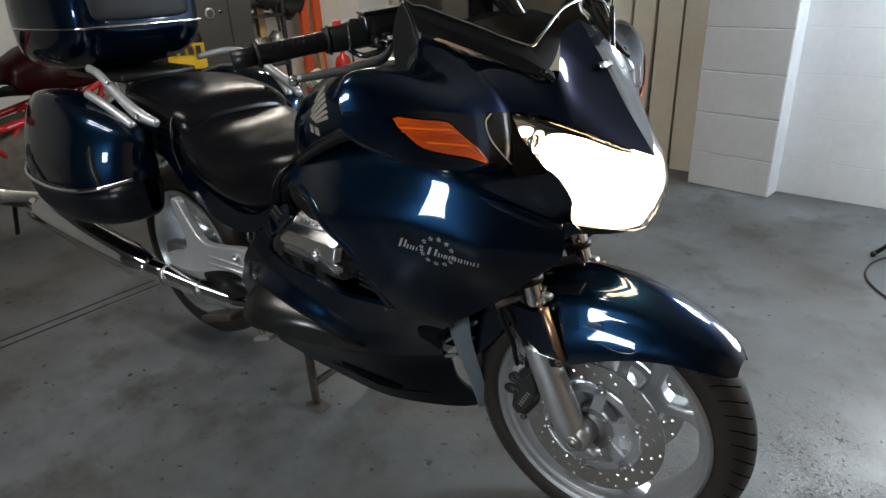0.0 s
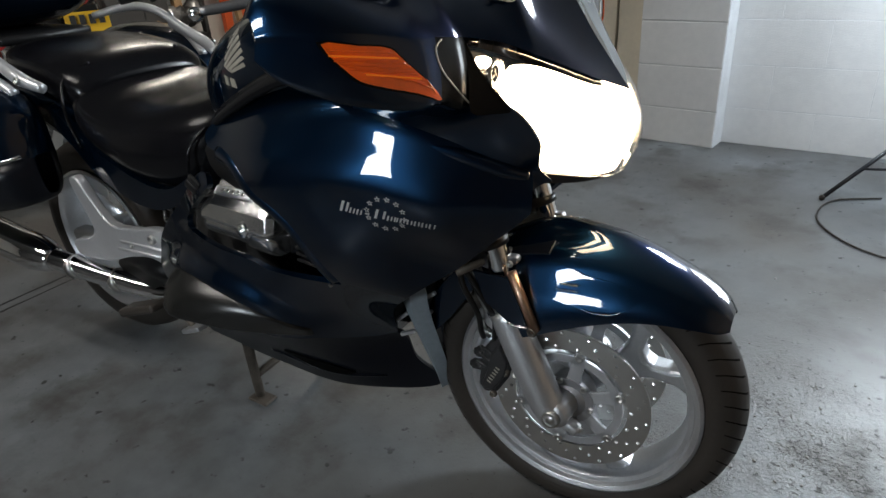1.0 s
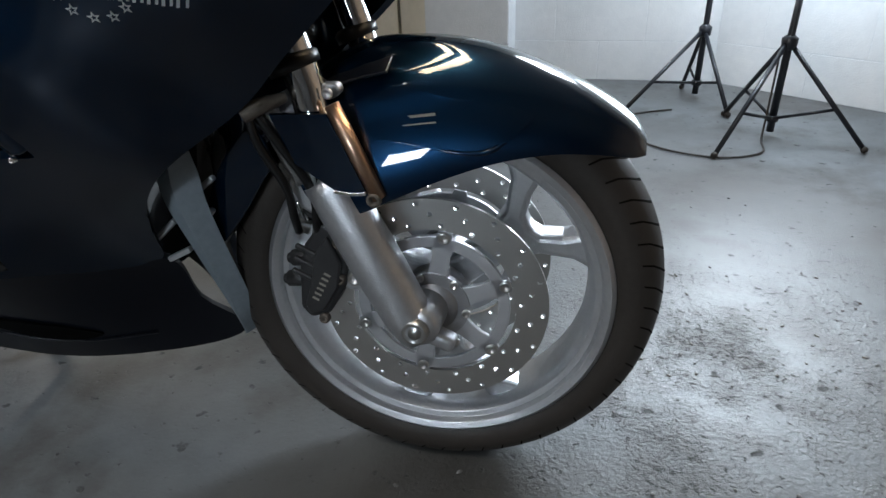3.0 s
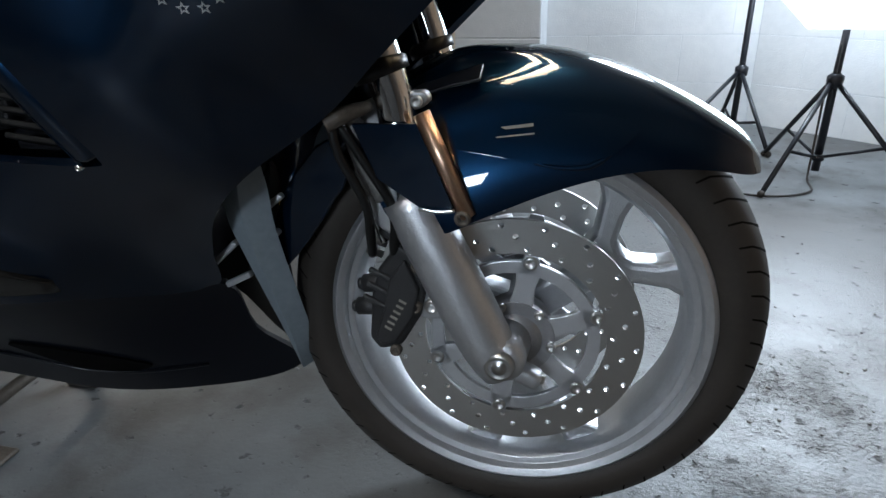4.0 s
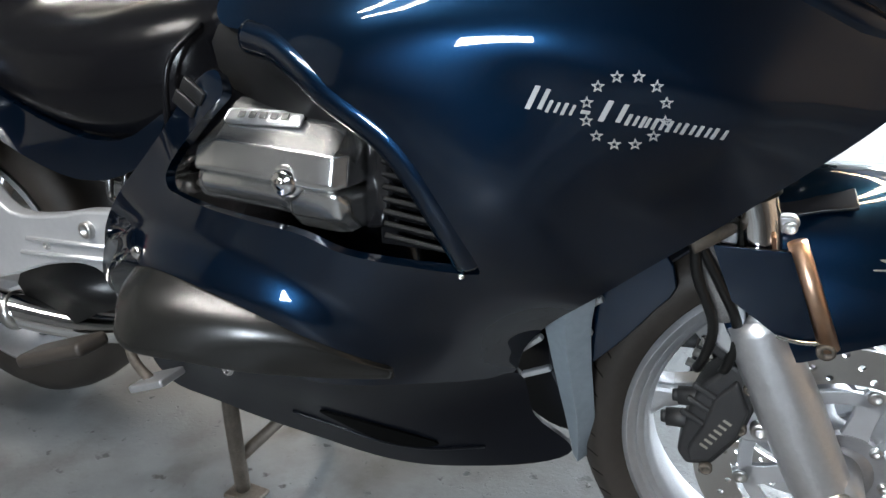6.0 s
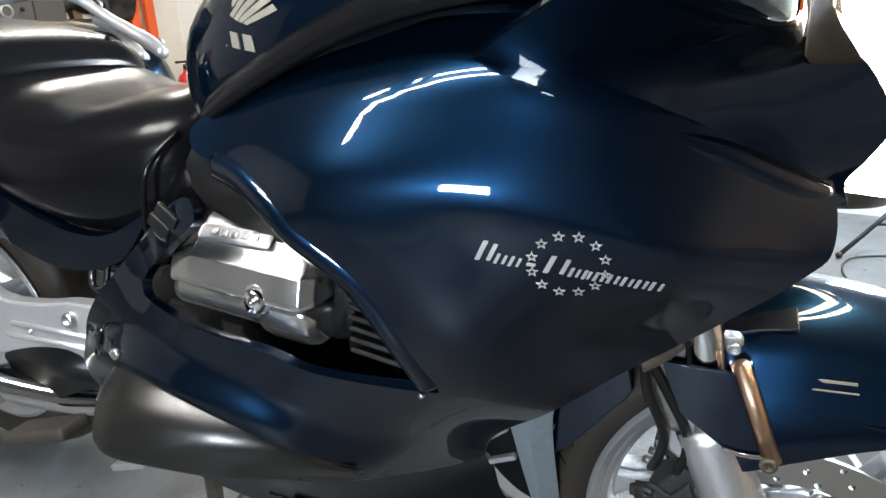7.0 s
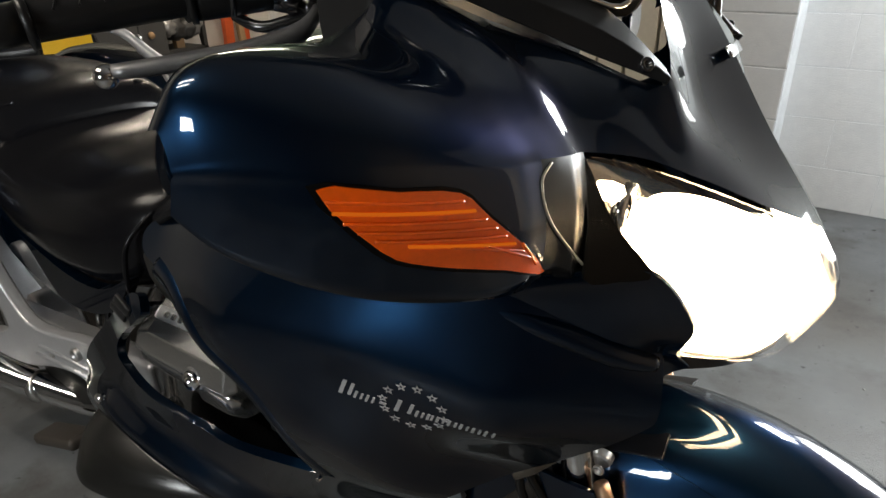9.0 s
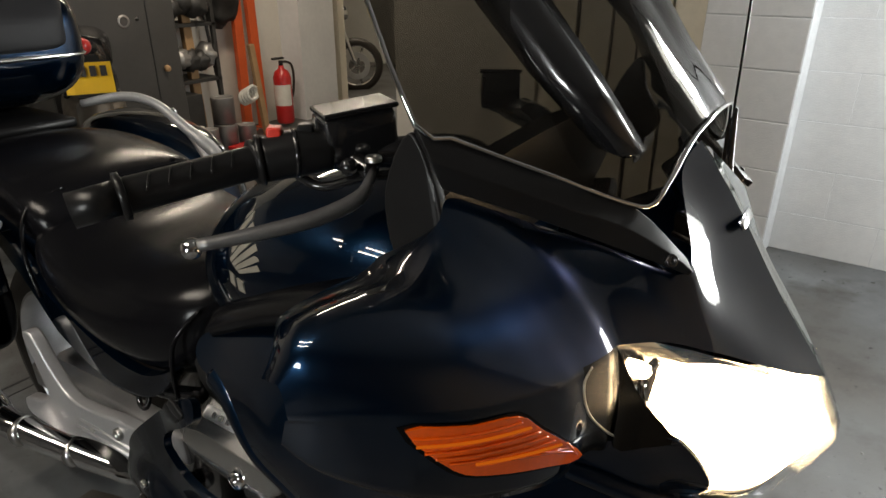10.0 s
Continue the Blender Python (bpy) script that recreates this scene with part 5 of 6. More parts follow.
# --- handlebar ---
for s in (-1, 1):
    gripline = [(-0.490, 0.250, 1.098), (-0.518, 0.312, 1.090), (-0.548, 0.380, 1.082)]
    g = part("handlebar_grip", tube([(x, s * y, z) for x, y, z in gripline], 0.0180, 20), BLACK, bike, "black rubber handlebar grip")
    for k in range(3):
        f = (0.06, 0.0, 0.97)[k]
        a, b = Vector(gripline[0]), Vector(gripline[2])
        p = a + (b - a) * f
        d = (b - a).normalized()
        m = Matrix.Translation((p.x, s * p.y, p.z)) @ Vector((d.x, s * d.y, d.z)).to_track_quat("Y", "Z").to_matrix().to_4x4()
        part("grip_collar", lathe([(0.0181, -0.004), (0.0235, -0.003), (0.0235, 0.003), (0.0181, 0.004)], 24), BLACK, g, at=m)
    for k in range(5):
        a, b = Vector(gripline[0]), Vector(gripline[2])
        p = a + (b - a) * (0.2 + 0.14 * k)
        part("grip_rib", tube([(p.x - 0.012, s * (p.y - 0.004), p.z + 0.012), (p.x + 0.004, s * (p.y + 0.006), p.z + 0.0165), (p.x + 0.016, s * (p.y + 0.018), p.z + 0.006)], 0.0009, 6), BLACK, g)
    part("bar_weight", tube([(-0.545, s * 0.374, 1.083), (-0.566, s * 0.416, 1.076)], [0.0172, 0.0172], 24), BLACK, bike, "black bar end weight")
    part("handlebar", tube([(-0.48, s * 0.24, 1.098), (-0.42, s * 0.16, 1.095), (-0.34, s * 0.10, 1.095), (-0.29, s * 0.08, 1.06)], [0.013, 0.016, 0.02, 0.022], 16), GLOSSBLACK, bike, "black cast handlebar")
    ax = (Vector((-0.445, s * 0.195, 1.103)), Vector((-0.490, s * 0.250, 1.098)))
    sw = part("switch_housing", tube([ax[0], (ax[0] + ax[1]) / 2 + Vector((0, 0, 0.002)), ax[1]], [0.021, 0.0255, 0.024], 20), BLACK, bike, "black switch housing")
    part("housing_flange", tube([ax[1], ax[1] + (ax[1] - ax[0]).normalized() * 0.006], [0.027, 0.0265], 24), BLACK, sw)
    part("housing_seam", tube([(ax[0] + ax[1]) / 2 + Vector((-0.003, s * 0.004, 0.002)), (ax[0] + ax[1]) / 2 + Vector((0.0, 0.0, 0.002))], 0.0262, 24), GLOSSBLACK, sw)
    soften(part("switch", box(0.016, 0.020, 0.012, (-0.482, s * 0.238, 1.126), 0.003, turn=pose(0, 0, 0, 0, 0, s * -40)), RED if s < 0 else BLACK, sw, "red kill switch" if s < 0 else ""), 0.001)
    soften(part("switch", box(0.018, 0.018, 0.012, (-0.462, s * 0.213, 1.127), 0.003, turn=pose(0, 0, 0, 0, 0, s * -40)), BLACK, sw), 0.001)
    soften(part("starter_button", box(0.012, 0.016, 0.012, (-0.494, s * 0.232, 1.099), 0.004, turn=pose(0, 0, 0, 0, 0, s * -40)), BLACK, sw), 0.001)
    part("throttle_cable", tube([(-0.470, s * 0.222, 1.078), (-0.440, s * 0.215, 1.068), (-0.40, s * 0.18, 1.078), (-0.35, s * 0.12, 1.07)], 0.0055, 10), GLOSSBLACK, bike)
    part("lever_perch", tube([(-0.452, s * 0.185, 1.098), (-0.425, s * 0.182, 1.090), (-0.400, s * 0.182, 1.083)], [0.019, 0.014, 0.012], 14), GLOSSBLACK, bike, "black lever perch")
    bm = bmesh.new()
    bmesh.ops.create_uvsphere(bm, u_segments=14, v_segments=8, radius=0.010)
    part("perch_knob", bm, GLOSSBLACK, bike, at=Matrix.Translation((-0.412, s * 0.205, 1.092)))
    res = part("fluid_reservoir", box(0.080, 0.056, 0.050, (-0.436, s * 0.164, 1.118), 0.006, 3, turn=pose(0, 0, 0, 0, -6, s * -58)), GLOSSBLACK, bike, "black brake fluid reservoir")
    soften(part("reservoir_lid", box(0.084, 0.060, 0.006, (-0.437, s * 0.164, 1.1455), 0.0025, turn=pose(0, 0, 0, 0, -6, s * -58)), GLOSSBLACK, res, "black reservoir lid"), 0.001)
    lev = part("lever", bridge(bmesh.new(), [[p + Vector((0.3 * w * c, s * 0.2 * w * c, h * d)) for c, d in ((1, 0.4), (1, -0.4), (0, -1), (-1, -0.4), (-1, 0.4), (0, 1))] for p, w, h in
                              zip(smooth_line([(-0.405, s * 0.175, 1.082), (-0.390, s * 0.215, 1.066), (-0.405, s * 0.265, 1.055), (-0.435, s * 0.315, 1.049), (-0.468, s * 0.358, 1.044)], 4),
                                  [0.034 - 0.0011 * k for k in range(17)], [0.0115 - 0.0003 * k for k in range(17)])]), LEVER, bike, "dark grey alloy brake lever")
    bm = bmesh.new()
    bmesh.ops.create_uvsphere(bm, u_segments=16, v_segments=10, radius=0.0105)
    part("lever_ball", bm, CHROME, lev, at=Matrix.Translation((-0.473, s * 0.361, 1.041)))
    bolt((-0.395, s * 0.185, 1.096), 0.009, STEEL, lev, axis=(0, 0, 1))
bm = sheet([(-0.24, 1.0), (-0.25, 1.09), (-0.10, 1.13), (0.10, 1.13), (0.25, 1.09), (0.24, 1.0), (0.1, 0.98), (-0.1, 0.98)], lambda a, z: Vector((-0.30 + 0.25 * (z - 1.0) - 0.3 * a * a, a, z)), (-1, 0, 0), 4, 0.04)
thick(part("dash", bm, BLACK, bike, "matt black instrument panel"), 0.02, 0.004)

# --- luggage ---
for s in (-1, 1):
    rr = []
    shape = [(-1.275, 0.25, 0.61, 0.80, 0.02), (-1.30, 0.225, 0.59, 0.85, 0.070), (-1.39, 0.22, 0.575, 0.895, 0.103), (-1.54, 0.215, 0.565, 0.925, 0.112), (-1.69, 0.215, 0.575, 0.93, 0.108), (-1.80, 0.22, 0.61, 0.90, 0.082), (-1.83, 0.25, 0.66, 0.85, 0.03)]
    for x, y0, b, t, d in smooth_line_5(shape):
        ring = []
        for k in range(28):
            a = 2 * math.pi * k / 28
            c, n = math.cos(a), math.sin(a)
            z = (b + t) / 2 + (t - b) / 2 * abs(n) ** 0.6 * (1 if n >= 0 else -1)
            lean = 0.06 * max(0.0, (z - 0.70) / 0.23) ** 1.4 if c > 0 else 0.0
            ring.append(Vector((x, s * (y0 + d + d * abs(c) ** 0.55 * (1 if c >= 0 else -1) - lean * abs(c) ** 0.55), z)))
        rr.append(ring)
    pan = part("pannier", bridge(bmesh.new(), rr), PAINT, bike, "glossy navy hard pannier")
    lower = []
    for ring in rr:
        cut = np.interp(ring[0].x, [-1.80, -1.70, -1.55, -1.42, -1.33, -1.28], [0.715, 0.695, 0.685, 0.690, 0.700, 0.715]) - 0.006
        mid = sum(ring, Vector()) / len(ring)
        lower.append([Vector((p.x, mid.y + (p.y - mid.y) * 1.02, min(p.z - 0.002, cut))) for p in ring])
    part("pannier_base", bridge(bmesh.new(), lower), BELLY, pan, "satin black lower shell of the pannier")
    part("pannier_trim", tube([(-1.278, s * 0.315, 0.715), (-1.33, s * 0.400, 0.700), (-1.42, s * 0.433, 0.690), (-1.55, s * 0.441, 0.685), (-1.70, s * 0.432, 0.695), (-1.80, s * 0.385, 0.715)], 0.006, 10), CHROME, pan, "bright trim strip")
    part("pannier_seam", tube([(-1.305, s * 0.345, 0.64), (-1.33, s * 0.385, 0.72), (-1.35, s * 0.375, 0.80), (-1.36, s * 0.33, 0.865)], 0.012, 8), BLACK, pan)
    part("pannier_bracket", tube([(-1.30, s * 0.27, 0.850), (-1.38, s * 0.29, 0.900), (-1.46, s * 0.30, 0.930)], 0.012, 10), SILVER, bike, "silver pannier bracket")
top = hull("top_box", PAINT, [(-1.63, 0.15, 1.075, 1.17), (-1.645, 0.20, 1.045, 1.21), (-1.69, 0.228, 0.995, 1.25), (-1.77, 0.247, 0.960, 1.282), (-1.92, 0.26, 0.945, 1.305), (-2.05, 0.24, 0.95, 1.28), (-2.11, 0.18, 1.01, 1.21)], label="glossy navy top box", power=3.8)
hull("top_box_band", CHROME, [(-1.626, 0.165, 1.084, 1.096), (-1.640, 0.206, 1.084, 1.096), (-1.69, 0.2330, 1.084, 1.096), (-1.77, 0.2515, 1.084, 1.096), (-1.92, 0.2655, 1.084, 1.096), (-2.05, 0.2455, 1.084, 1.096)], parent=top, label="bright band round the top box", power=3.8)
hull("top_box_pad", PAD, [(-1.619, 0.120, 1.112, 1.165), (-1.630, 0.160, 1.104, 1.190), (-1.668, 0.190, 1.104, 1.238), (-1.74, 0.200, 1.110, 1.270)], parent=top, label="charcoal padded panel of the top box", power=5)
part("luggage_rack", box(0.40, 0.26, 0.025, (-1.80, 0, 0.935), 0.008), BLACK, bike, "black luggage rack")


# ---- the garage ----
def floor_material():
    """Worn grey floor paint: brownish dirt in broad clouds, chips down to dark concrete, denser where traffic has broken the paint."""
    m = material("painted_concrete", (0.088, 0.097, 0.103), 0.42, 0, 0, 0.25, 1.6, 0.0, 90, 0.14, (0.140, 0.152, 0.160), 0.4)
    nt = m.node_tree
    b = nt.nodes["Principled BSDF"]
    base = b.inputs["Base Color"].links[0].from_socket
    pos = nt.nodes.new("ShaderNodeNewGeometry").outputs["Position"]

    def node(kind, **inputs):
        n = nt.nodes.new("ShaderNode" + kind)
        for key, value in inputs.items():
            n.inputs[key].default_value = value
        return n

    def ramp(sock, lo, hi):
        r = node("MapRange")
        r.inputs[1].default_value, r.inputs[2].default_value = lo, hi
        nt.links.new(sock, r.inputs[0])
        return r.outputs[0]

    def mix(fac, a, colour):
        n = nt.nodes.new("ShaderNodeMix")
        n.data_type = "RGBA"
        nt.links.new(fac, n.inputs[0])
        nt.links.new(a, n.inputs[6])
        n.inputs[7].default_value = (*colour, 1)
        return n.outputs[2]

    def math_node(op, a, bb):
        n = nt.nodes.new("ShaderNodeMath")
        n.operation = op
        for k, v in enumerate((a, bb)):
            if isinstance(v, (int, float)):
                n.inputs[k].default_value = v
            else:
                nt.links.new(v, n.inputs[k])
        return n.outputs[0]
    dirt = node("TexNoise", Scale=0.9, Detail=5.0)
    chip = node("TexNoise", Scale=62.0, Detail=4.0, Roughness=0.65)
    fleck = node("TexNoise", Scale=26.0, Detail=4.0)
    spread = node("TexNoise", Scale=1.6, Detail=3.0)
    for n in (dirt, chip, fleck, spread):
        nt.links.new(pos, n.inputs["Vector"])
    dist = nt.nodes.new("ShaderNodeVectorMath")
    dist.operation = "DISTANCE"
    nt.links.new(pos, dist.inputs[0])
    dist.inputs[1].default_value = (0.42, 0.28, 0)
    near = math_node("SUBTRACT", 1.0, ramp(math_node("ADD", dist.outputs["Value"], math_node("MULTIPLY", spread.outputs["Fac"], 0.55)), 0.45, 1.25))
    patch = node("TexNoise", Scale=4.5, Detail=5.0, Roughness=0.6)
    nt.links.new(pos, patch.inputs["Vector"])
    near = math_node("MULTIPLY", near, ramp(patch.outputs["Fac"], 0.36, 0.62))
    chips = ramp(math_node("ADD", chip.outputs["Fac"], math_node("MULTIPLY", near, 0.12)), 0.645, 0.735)
    rare = ramp(fleck.outputs["Fac"], 0.66, 0.72)
    wear = math_node("MAXIMUM", chips, rare)
    c1 = mix(ramp(dirt.outputs["Fac"], 0.40, 0.62), base, (0.070, 0.064, 0.057))
    smudge = node("TexNoise", Scale=3.4, Detail=7.0, Roughness=0.62)
    nt.links.new(pos, smudge.inputs["Vector"])
    c1 = mix(math_node("MULTIPLY", ramp(smudge.outputs["Fac"], 0.50, 0.66), 0.85), c1, (0.042, 0.038, 0.034))
    c1 = mix(math_node("MULTIPLY", near, 0.85), c1, (0.058, 0.056, 0.052))
    c2 = mix(wear, c1, (0.042, 0.043, 0.042))
    nt.links.new(c2, b.inputs["Base Color"])
    bump = node("Bump", Strength=1.0, Distance=0.0020)
    low = node("TexNoise", Scale=115.0, Detail=6.0, Roughness=0.6)
    nt.links.new(pos, low.inputs["Vector"])
    height = math_node("SUBTRACT", math_node("MULTIPLY", low.outputs["Fac"], math_node("ADD", 0.30, math_node("MULTIPLY", near, 1.9))), math_node("MULTIPLY", wear, 0.5))
    nt.links.new(height, bump.inputs["Height"])
    nt.links.new(bump.outputs[0], b.inputs["Normal"])
    rough = ramp(math_node("ADD", math_node("ADD", dirt.outputs["Fac"], math_node("MULTIPLY", near, -0.25)), math_node("MULTIPLY", wear, 0.7)), 0.2, 1.2)
    rr = node("MapRange")
    rr.inputs[3].default_value, rr.inputs[4].default_value = 0.35, 0.80
    nt.links.new(rough, rr.inputs[0])
    nt.links.new(rr.outputs[0], b.inputs["Roughness"])
    return m


FLOOR = floor_material()
WALL = material("white_block_paint", (0.70, 0.72, 0.74), 0.55, 0, 0, 0.07, 3, 0.0012, 120, 0.1, (0.74, 0.75, 0.76))
WARMWALL = material("cream_wall_paint", (0.62, 0.60, 0.55), 0.6, 0, 0, 0.08, 3, 0.001, 100)
GRIT = material("floor_grit", (0.16, 0.155, 0.15), 0.7, 0, 0, 0.6, 30)
CREAM = material("cream_painted_board", (0.74, 0.69, 0.58), 0.5, 0, 0, 0.1, 5, 0.0004, 200)
CEIL = material("grey_ceiling", (0.16, 0.16, 0.16), 0.8, 0, 0, 0.15, 2)
JOINT = material("wall_joint", (0.60, 0.62, 0.64), 0.8)
FAINT = material("faint_wall_joint", (0.66, 0.68, 0.70), 0.7)
BROWNWALL = material("brown_wall_paint", (0.12, 0.10, 0.085), 0.7, 0, 0, 0.15, 3)
# for the unseen near wall, kept dark so glossy panels reflect little of it
UNSEEN_DARK = material("dark_unseen_wall", (0.10, 0.10, 0.10), 0.8, 0, 0, 0.3, 2, 0.001, 60)
WOOD = material("pale_timber", (0.36, 0.22, 0.11), 0.6, 0, 0, 0.25, 12, 0.0005, 150)
ORANGE = material("orange_rack_paint", (0.60, 0.09, 0.02), 0.5, 0, 0.1, 0.15, 8)
EXTRED = material("extinguisher_red", (0.50, 0.02, 0.02), 0.3, 0, 0.6, 0.1, 10)
GREYDOOR = material("grey_steel_door", (0.055, 0.053, 0.051), 0.5, 0.2, 0, 0.15, 4)
DARKJUNK = material("dark_junk_plastic", (0.025, 0.024, 0.023), 0.5, 0, 0, 0.4, 10)
CARD = material("brown_cardboard", (0.28, 0.20, 0.12), 0.8, 0, 0, 0.15, 8)
TIN = material("grey_paint_tin", (0.32, 0.31, 0.30), 0.4, 0.6, 0, 0.15, 10)
YELLOW = material("yellow_plate", (0.72, 0.42, 0.01), 0.4, 0, 0.2, 0.08, 12)
BLACKMARK = material("black_plate_print", (0.012, 0.012, 0.012), 0.5)
STANDBLACK = material("black_stand_paint", (0.012, 0.014, 0.02), 0.4, 0.3, 0.2, 0.15, 14)
PAPER = material("white_label_paper", (0.68, 0.66, 0.60), 0.6)
DARKRED = material("dark_red_tank_paint", (0.016, 0.0012, 0.0012), 0.35, 0, 0.0, 0.2, 8, spec=0.15)
TRELLIS = material("red_frame_paint", (0.42, 0.012, 0.010), 0.3, 0, 0.6, 0.1, 10)


def slab(name, sx, sy, sz, centre, mat, label="", category="", kind="structure", turn=None):
    return tagged(part(name, box(sx, sy, sz, centre, turn=turn), mat, smooth=False), label, category, "", kind)


floor = slab("floor", 12.5, 12, 0.2, (-2.2, 1.2, -0.1), FLOOR, "worn grey painted concrete floor with chipped patches", "floor")
for dx in (0.0, 0.055):
    edge = [Vector((-2.10 - dx + 0.006 * noise.noise(Vector((dx * 90, 0.1 * k, 3))), -2.4 + 0.1 * k, 0)) for k in range(61)]
    bm = bridge(bmesh.new(), [[p + Vector((w * (1 + 0.6 * noise.noise(p * 6)), 0, h)) for w, h in ((-0.005, -0.003), (-0.005, 0.0012), (0.005, 0.0012), (0.005, -0.003))] for p in edge])
    part("floor_joint", bm, BLACKMARK, floor, smooth=False)
grit = random.Random(11)
bm = bmesh.new()
for k in range(170):
    a, d = grit.uniform(0, 2 * math.pi), 0.95 * grit.random() ** 0.7
    gx, gy, r = 0.42 + d * math.cos(a), 0.35 + 0.9 * d * math.sin(a), grit.uniform(0.0015, 0.0042)
    bmesh.ops.create_icosphere(bm, subdivisions=1, radius=r, matrix=Matrix.Translation((gx, gy, r * 0.35)) @ pose(0, 0, 0, 0, 0, grit.uniform(0, 360)) @ Matrix.Diagonal((grit.uniform(0.8, 1.8), 1, 0.55, 1)))
tagged(part("floor_grit", bm, GRIT, floor, smooth=False), "loose grit and paint flakes on the floor", kind="stuff")
slab("ceiling", 12.5, 12, 0.2, (-2.2, 1.2, 2.75), CEIL, "plain grey garage ceiling", "ceiling")

# block walls: courses of 0.225 m, joints recessed
TURNB = -7.0


def block_wall(name, start, yaw, length, height, depth, first, block, label, mat=WALL, recess=0.0007, shift=0.5, joint=None, course=0.227, base=-0.03):
    """A wall of painted blocks: a joint-coloured core with each block proud of it. start: the foot of the face's left end."""
    holder = tagged(part(name, box(length, depth - recess, height, (length / 2, (depth + recess) / 2, height / 2)), joint or FAINT, smooth=False, at=pose(*start, 0, 0, yaw)), label, "wall", "", "structure")
    shared = {}
    rows = int(height / course) + 1
    for r in range(rows):
        z0, z1 = max(0, base + r * course) + 0.003, min(height, base + (r + 1) * course) - 0.003
        x = -block * (shift if r % 2 else 0.0) + first
        while x < length:
            a, b = max(0, x) + 0.002, min(length, x + block) - 0.002
            if b - a > 0.02 and z1 - z0 > 0.02:
                key = (round(b - a, 3), round(z1 - z0, 3))
                if key not in shared:
                    bm = box(key[0], 0.012, key[1], (0, 0, 0), min(0.0025, recess), 1)
                    me = bpy.data.meshes.new("block")
                    bm.to_mesh(me)
                    bm.free()
                    me.materials.append(mat)
                    shared[key] = me
                ob = new("block", shared[key])
                ob.parent = holder
                ob.matrix_basis = Matrix.Translation(((a + b) / 2, 0.006, (z0 + z1) / 2))
            x += block
    return holder


PX, PY = -0.672, 2.615
block_wall("pillar_block", (PX, PY, 0), TURNB, 0.45, 2.65, 0.28, 0.0, 0.45, "white painted block pillar with open joints", recess=0.004, shift=0.0, joint=JOINT)
block_wall("wall_back", (PX + 0.45, PY + 0.09, 0), -2.0, 1.02, 2.65, 0.15, 0.0, 0.45, "white painted block wall")
block_wall("wall_right", (0.795, 2.665, 0), -40.0, 2.1, 2.65, 0.15, 0.0, 0.45, "white painted block wall beside the lamps")
slab("wall_boards_back", 2.2, 0.15, 2.65, (-1.75, 3.15, 1.325), WARMWALL, "cream wall behind leaning boards", "wall")
slab("wall_near", 12.5, 0.15, 2.65, (-2.2, -4.4, 1.325), UNSEEN_DARK, "plain wall behind the camera", "wall")
slab("wall_far", 0.15, 8.7, 2.65, (-4.62, -0.05, 1.325), WARMWALL, "cream painted far wall", "wall")
slab("wall_end", 0.15, 12, 2.65, (-8.3, 1.2, 1.325), WARMWALL, "cream end wall of the next bay", "wall")
slab("wall_side", 5.6, 0.15, 2.65, (-5.5, 7.25, 1.325), WARMWALL, "cream side wall of the next bay", "wall")
slab("wall_left", 0.15, 3.95, 2.65, (-2.775, 5.2, 1.325), WARMWALL, "cream partition wall", "wall")
slab("wall_front", 0.15, 5.7, 2.65, (2.475, -1.55, 1.325), BROWNWALL, "plain brown wall ahead of the motorcycle", "wall")


# leaning cream boards with dark gaps
def board(x0, x1, y, lean, label):
    b = soften(part("board", box(x1 - x0, 0.035, 2.1, ((x0 + x1) / 2, 0, 1.05), 0.004), CREAM), 0.002)
    b.matrix_basis = Matrix.Translation((0, y, 0.0)) @ pose(0, 0, 0, -1.5, lean, -2)
    return tagged(b, label, "board", "leaning boards")


for x0, x1, y, lean in ((-0.865, -0.685, 2.82, -0.6), (-1.045, -0.895, 2.86, -0.4), (-1.21, -1.075, 2.86, 0.3), (-1.42, -1.235, 2.88, 0.2), (-1.66, -1.45, 2.90, 0.0), (-1.90, -1.69, 2.90, 0.3)):
    board(x0, x1, y, lean, "cream painted board leaning upright against the wall")


# lamp stands
def lamp_stand(name, foot, hub_z, feet, height, label):
    st = thing(name, label, "lamp stand", pose(*foot), "studio lamps")
    part("pole", tube([(0, 0, 0.02), (0.004, 0, hub_z), (0.01, 0, height)], [0.014, 0.013, 0.010], 12, 1), STANDBLACK, st)
    part("collar", lathe([(0.015, -0.025), (0.026, -0.02), (0.028, 0.015), (0.015, 0.025)], 20, "z"), STANDBLACK, st, at=Matrix.Translation((0.004, 0, hub_z)))
    part("spreader_ring", lathe([(0.014, -0.012), (0.022, -0.01), (0.022, 0.01), (0.014, 0.012)], 20, "z"), STANDBLACK, st, at=Matrix.Translation((0, 0, 0.07)))
    for fx, fy in feet:
        leg = part("leg", tube([(0.02 * fx, 0.02 * fy, hub_z), (fx, fy, 0.012)], 0.009, 10), STANDBLACK, st)
        bm = bmesh.new()
        bmesh.ops.create_uvsphere(bm, u_segments=10, v_segments=6, radius=0.013)
        part("rubber_foot", bm, RUBBER, leg, at=Matrix.Translation((fx, fy, 0.013)))
        part("brace", tube([(0.01 * fx, 0.01 * fy, 0.07), (fx * 0.62, fy * 0.62, hub_z * 0.39)], 0.006, 8), STANDBLACK, st)
    return st


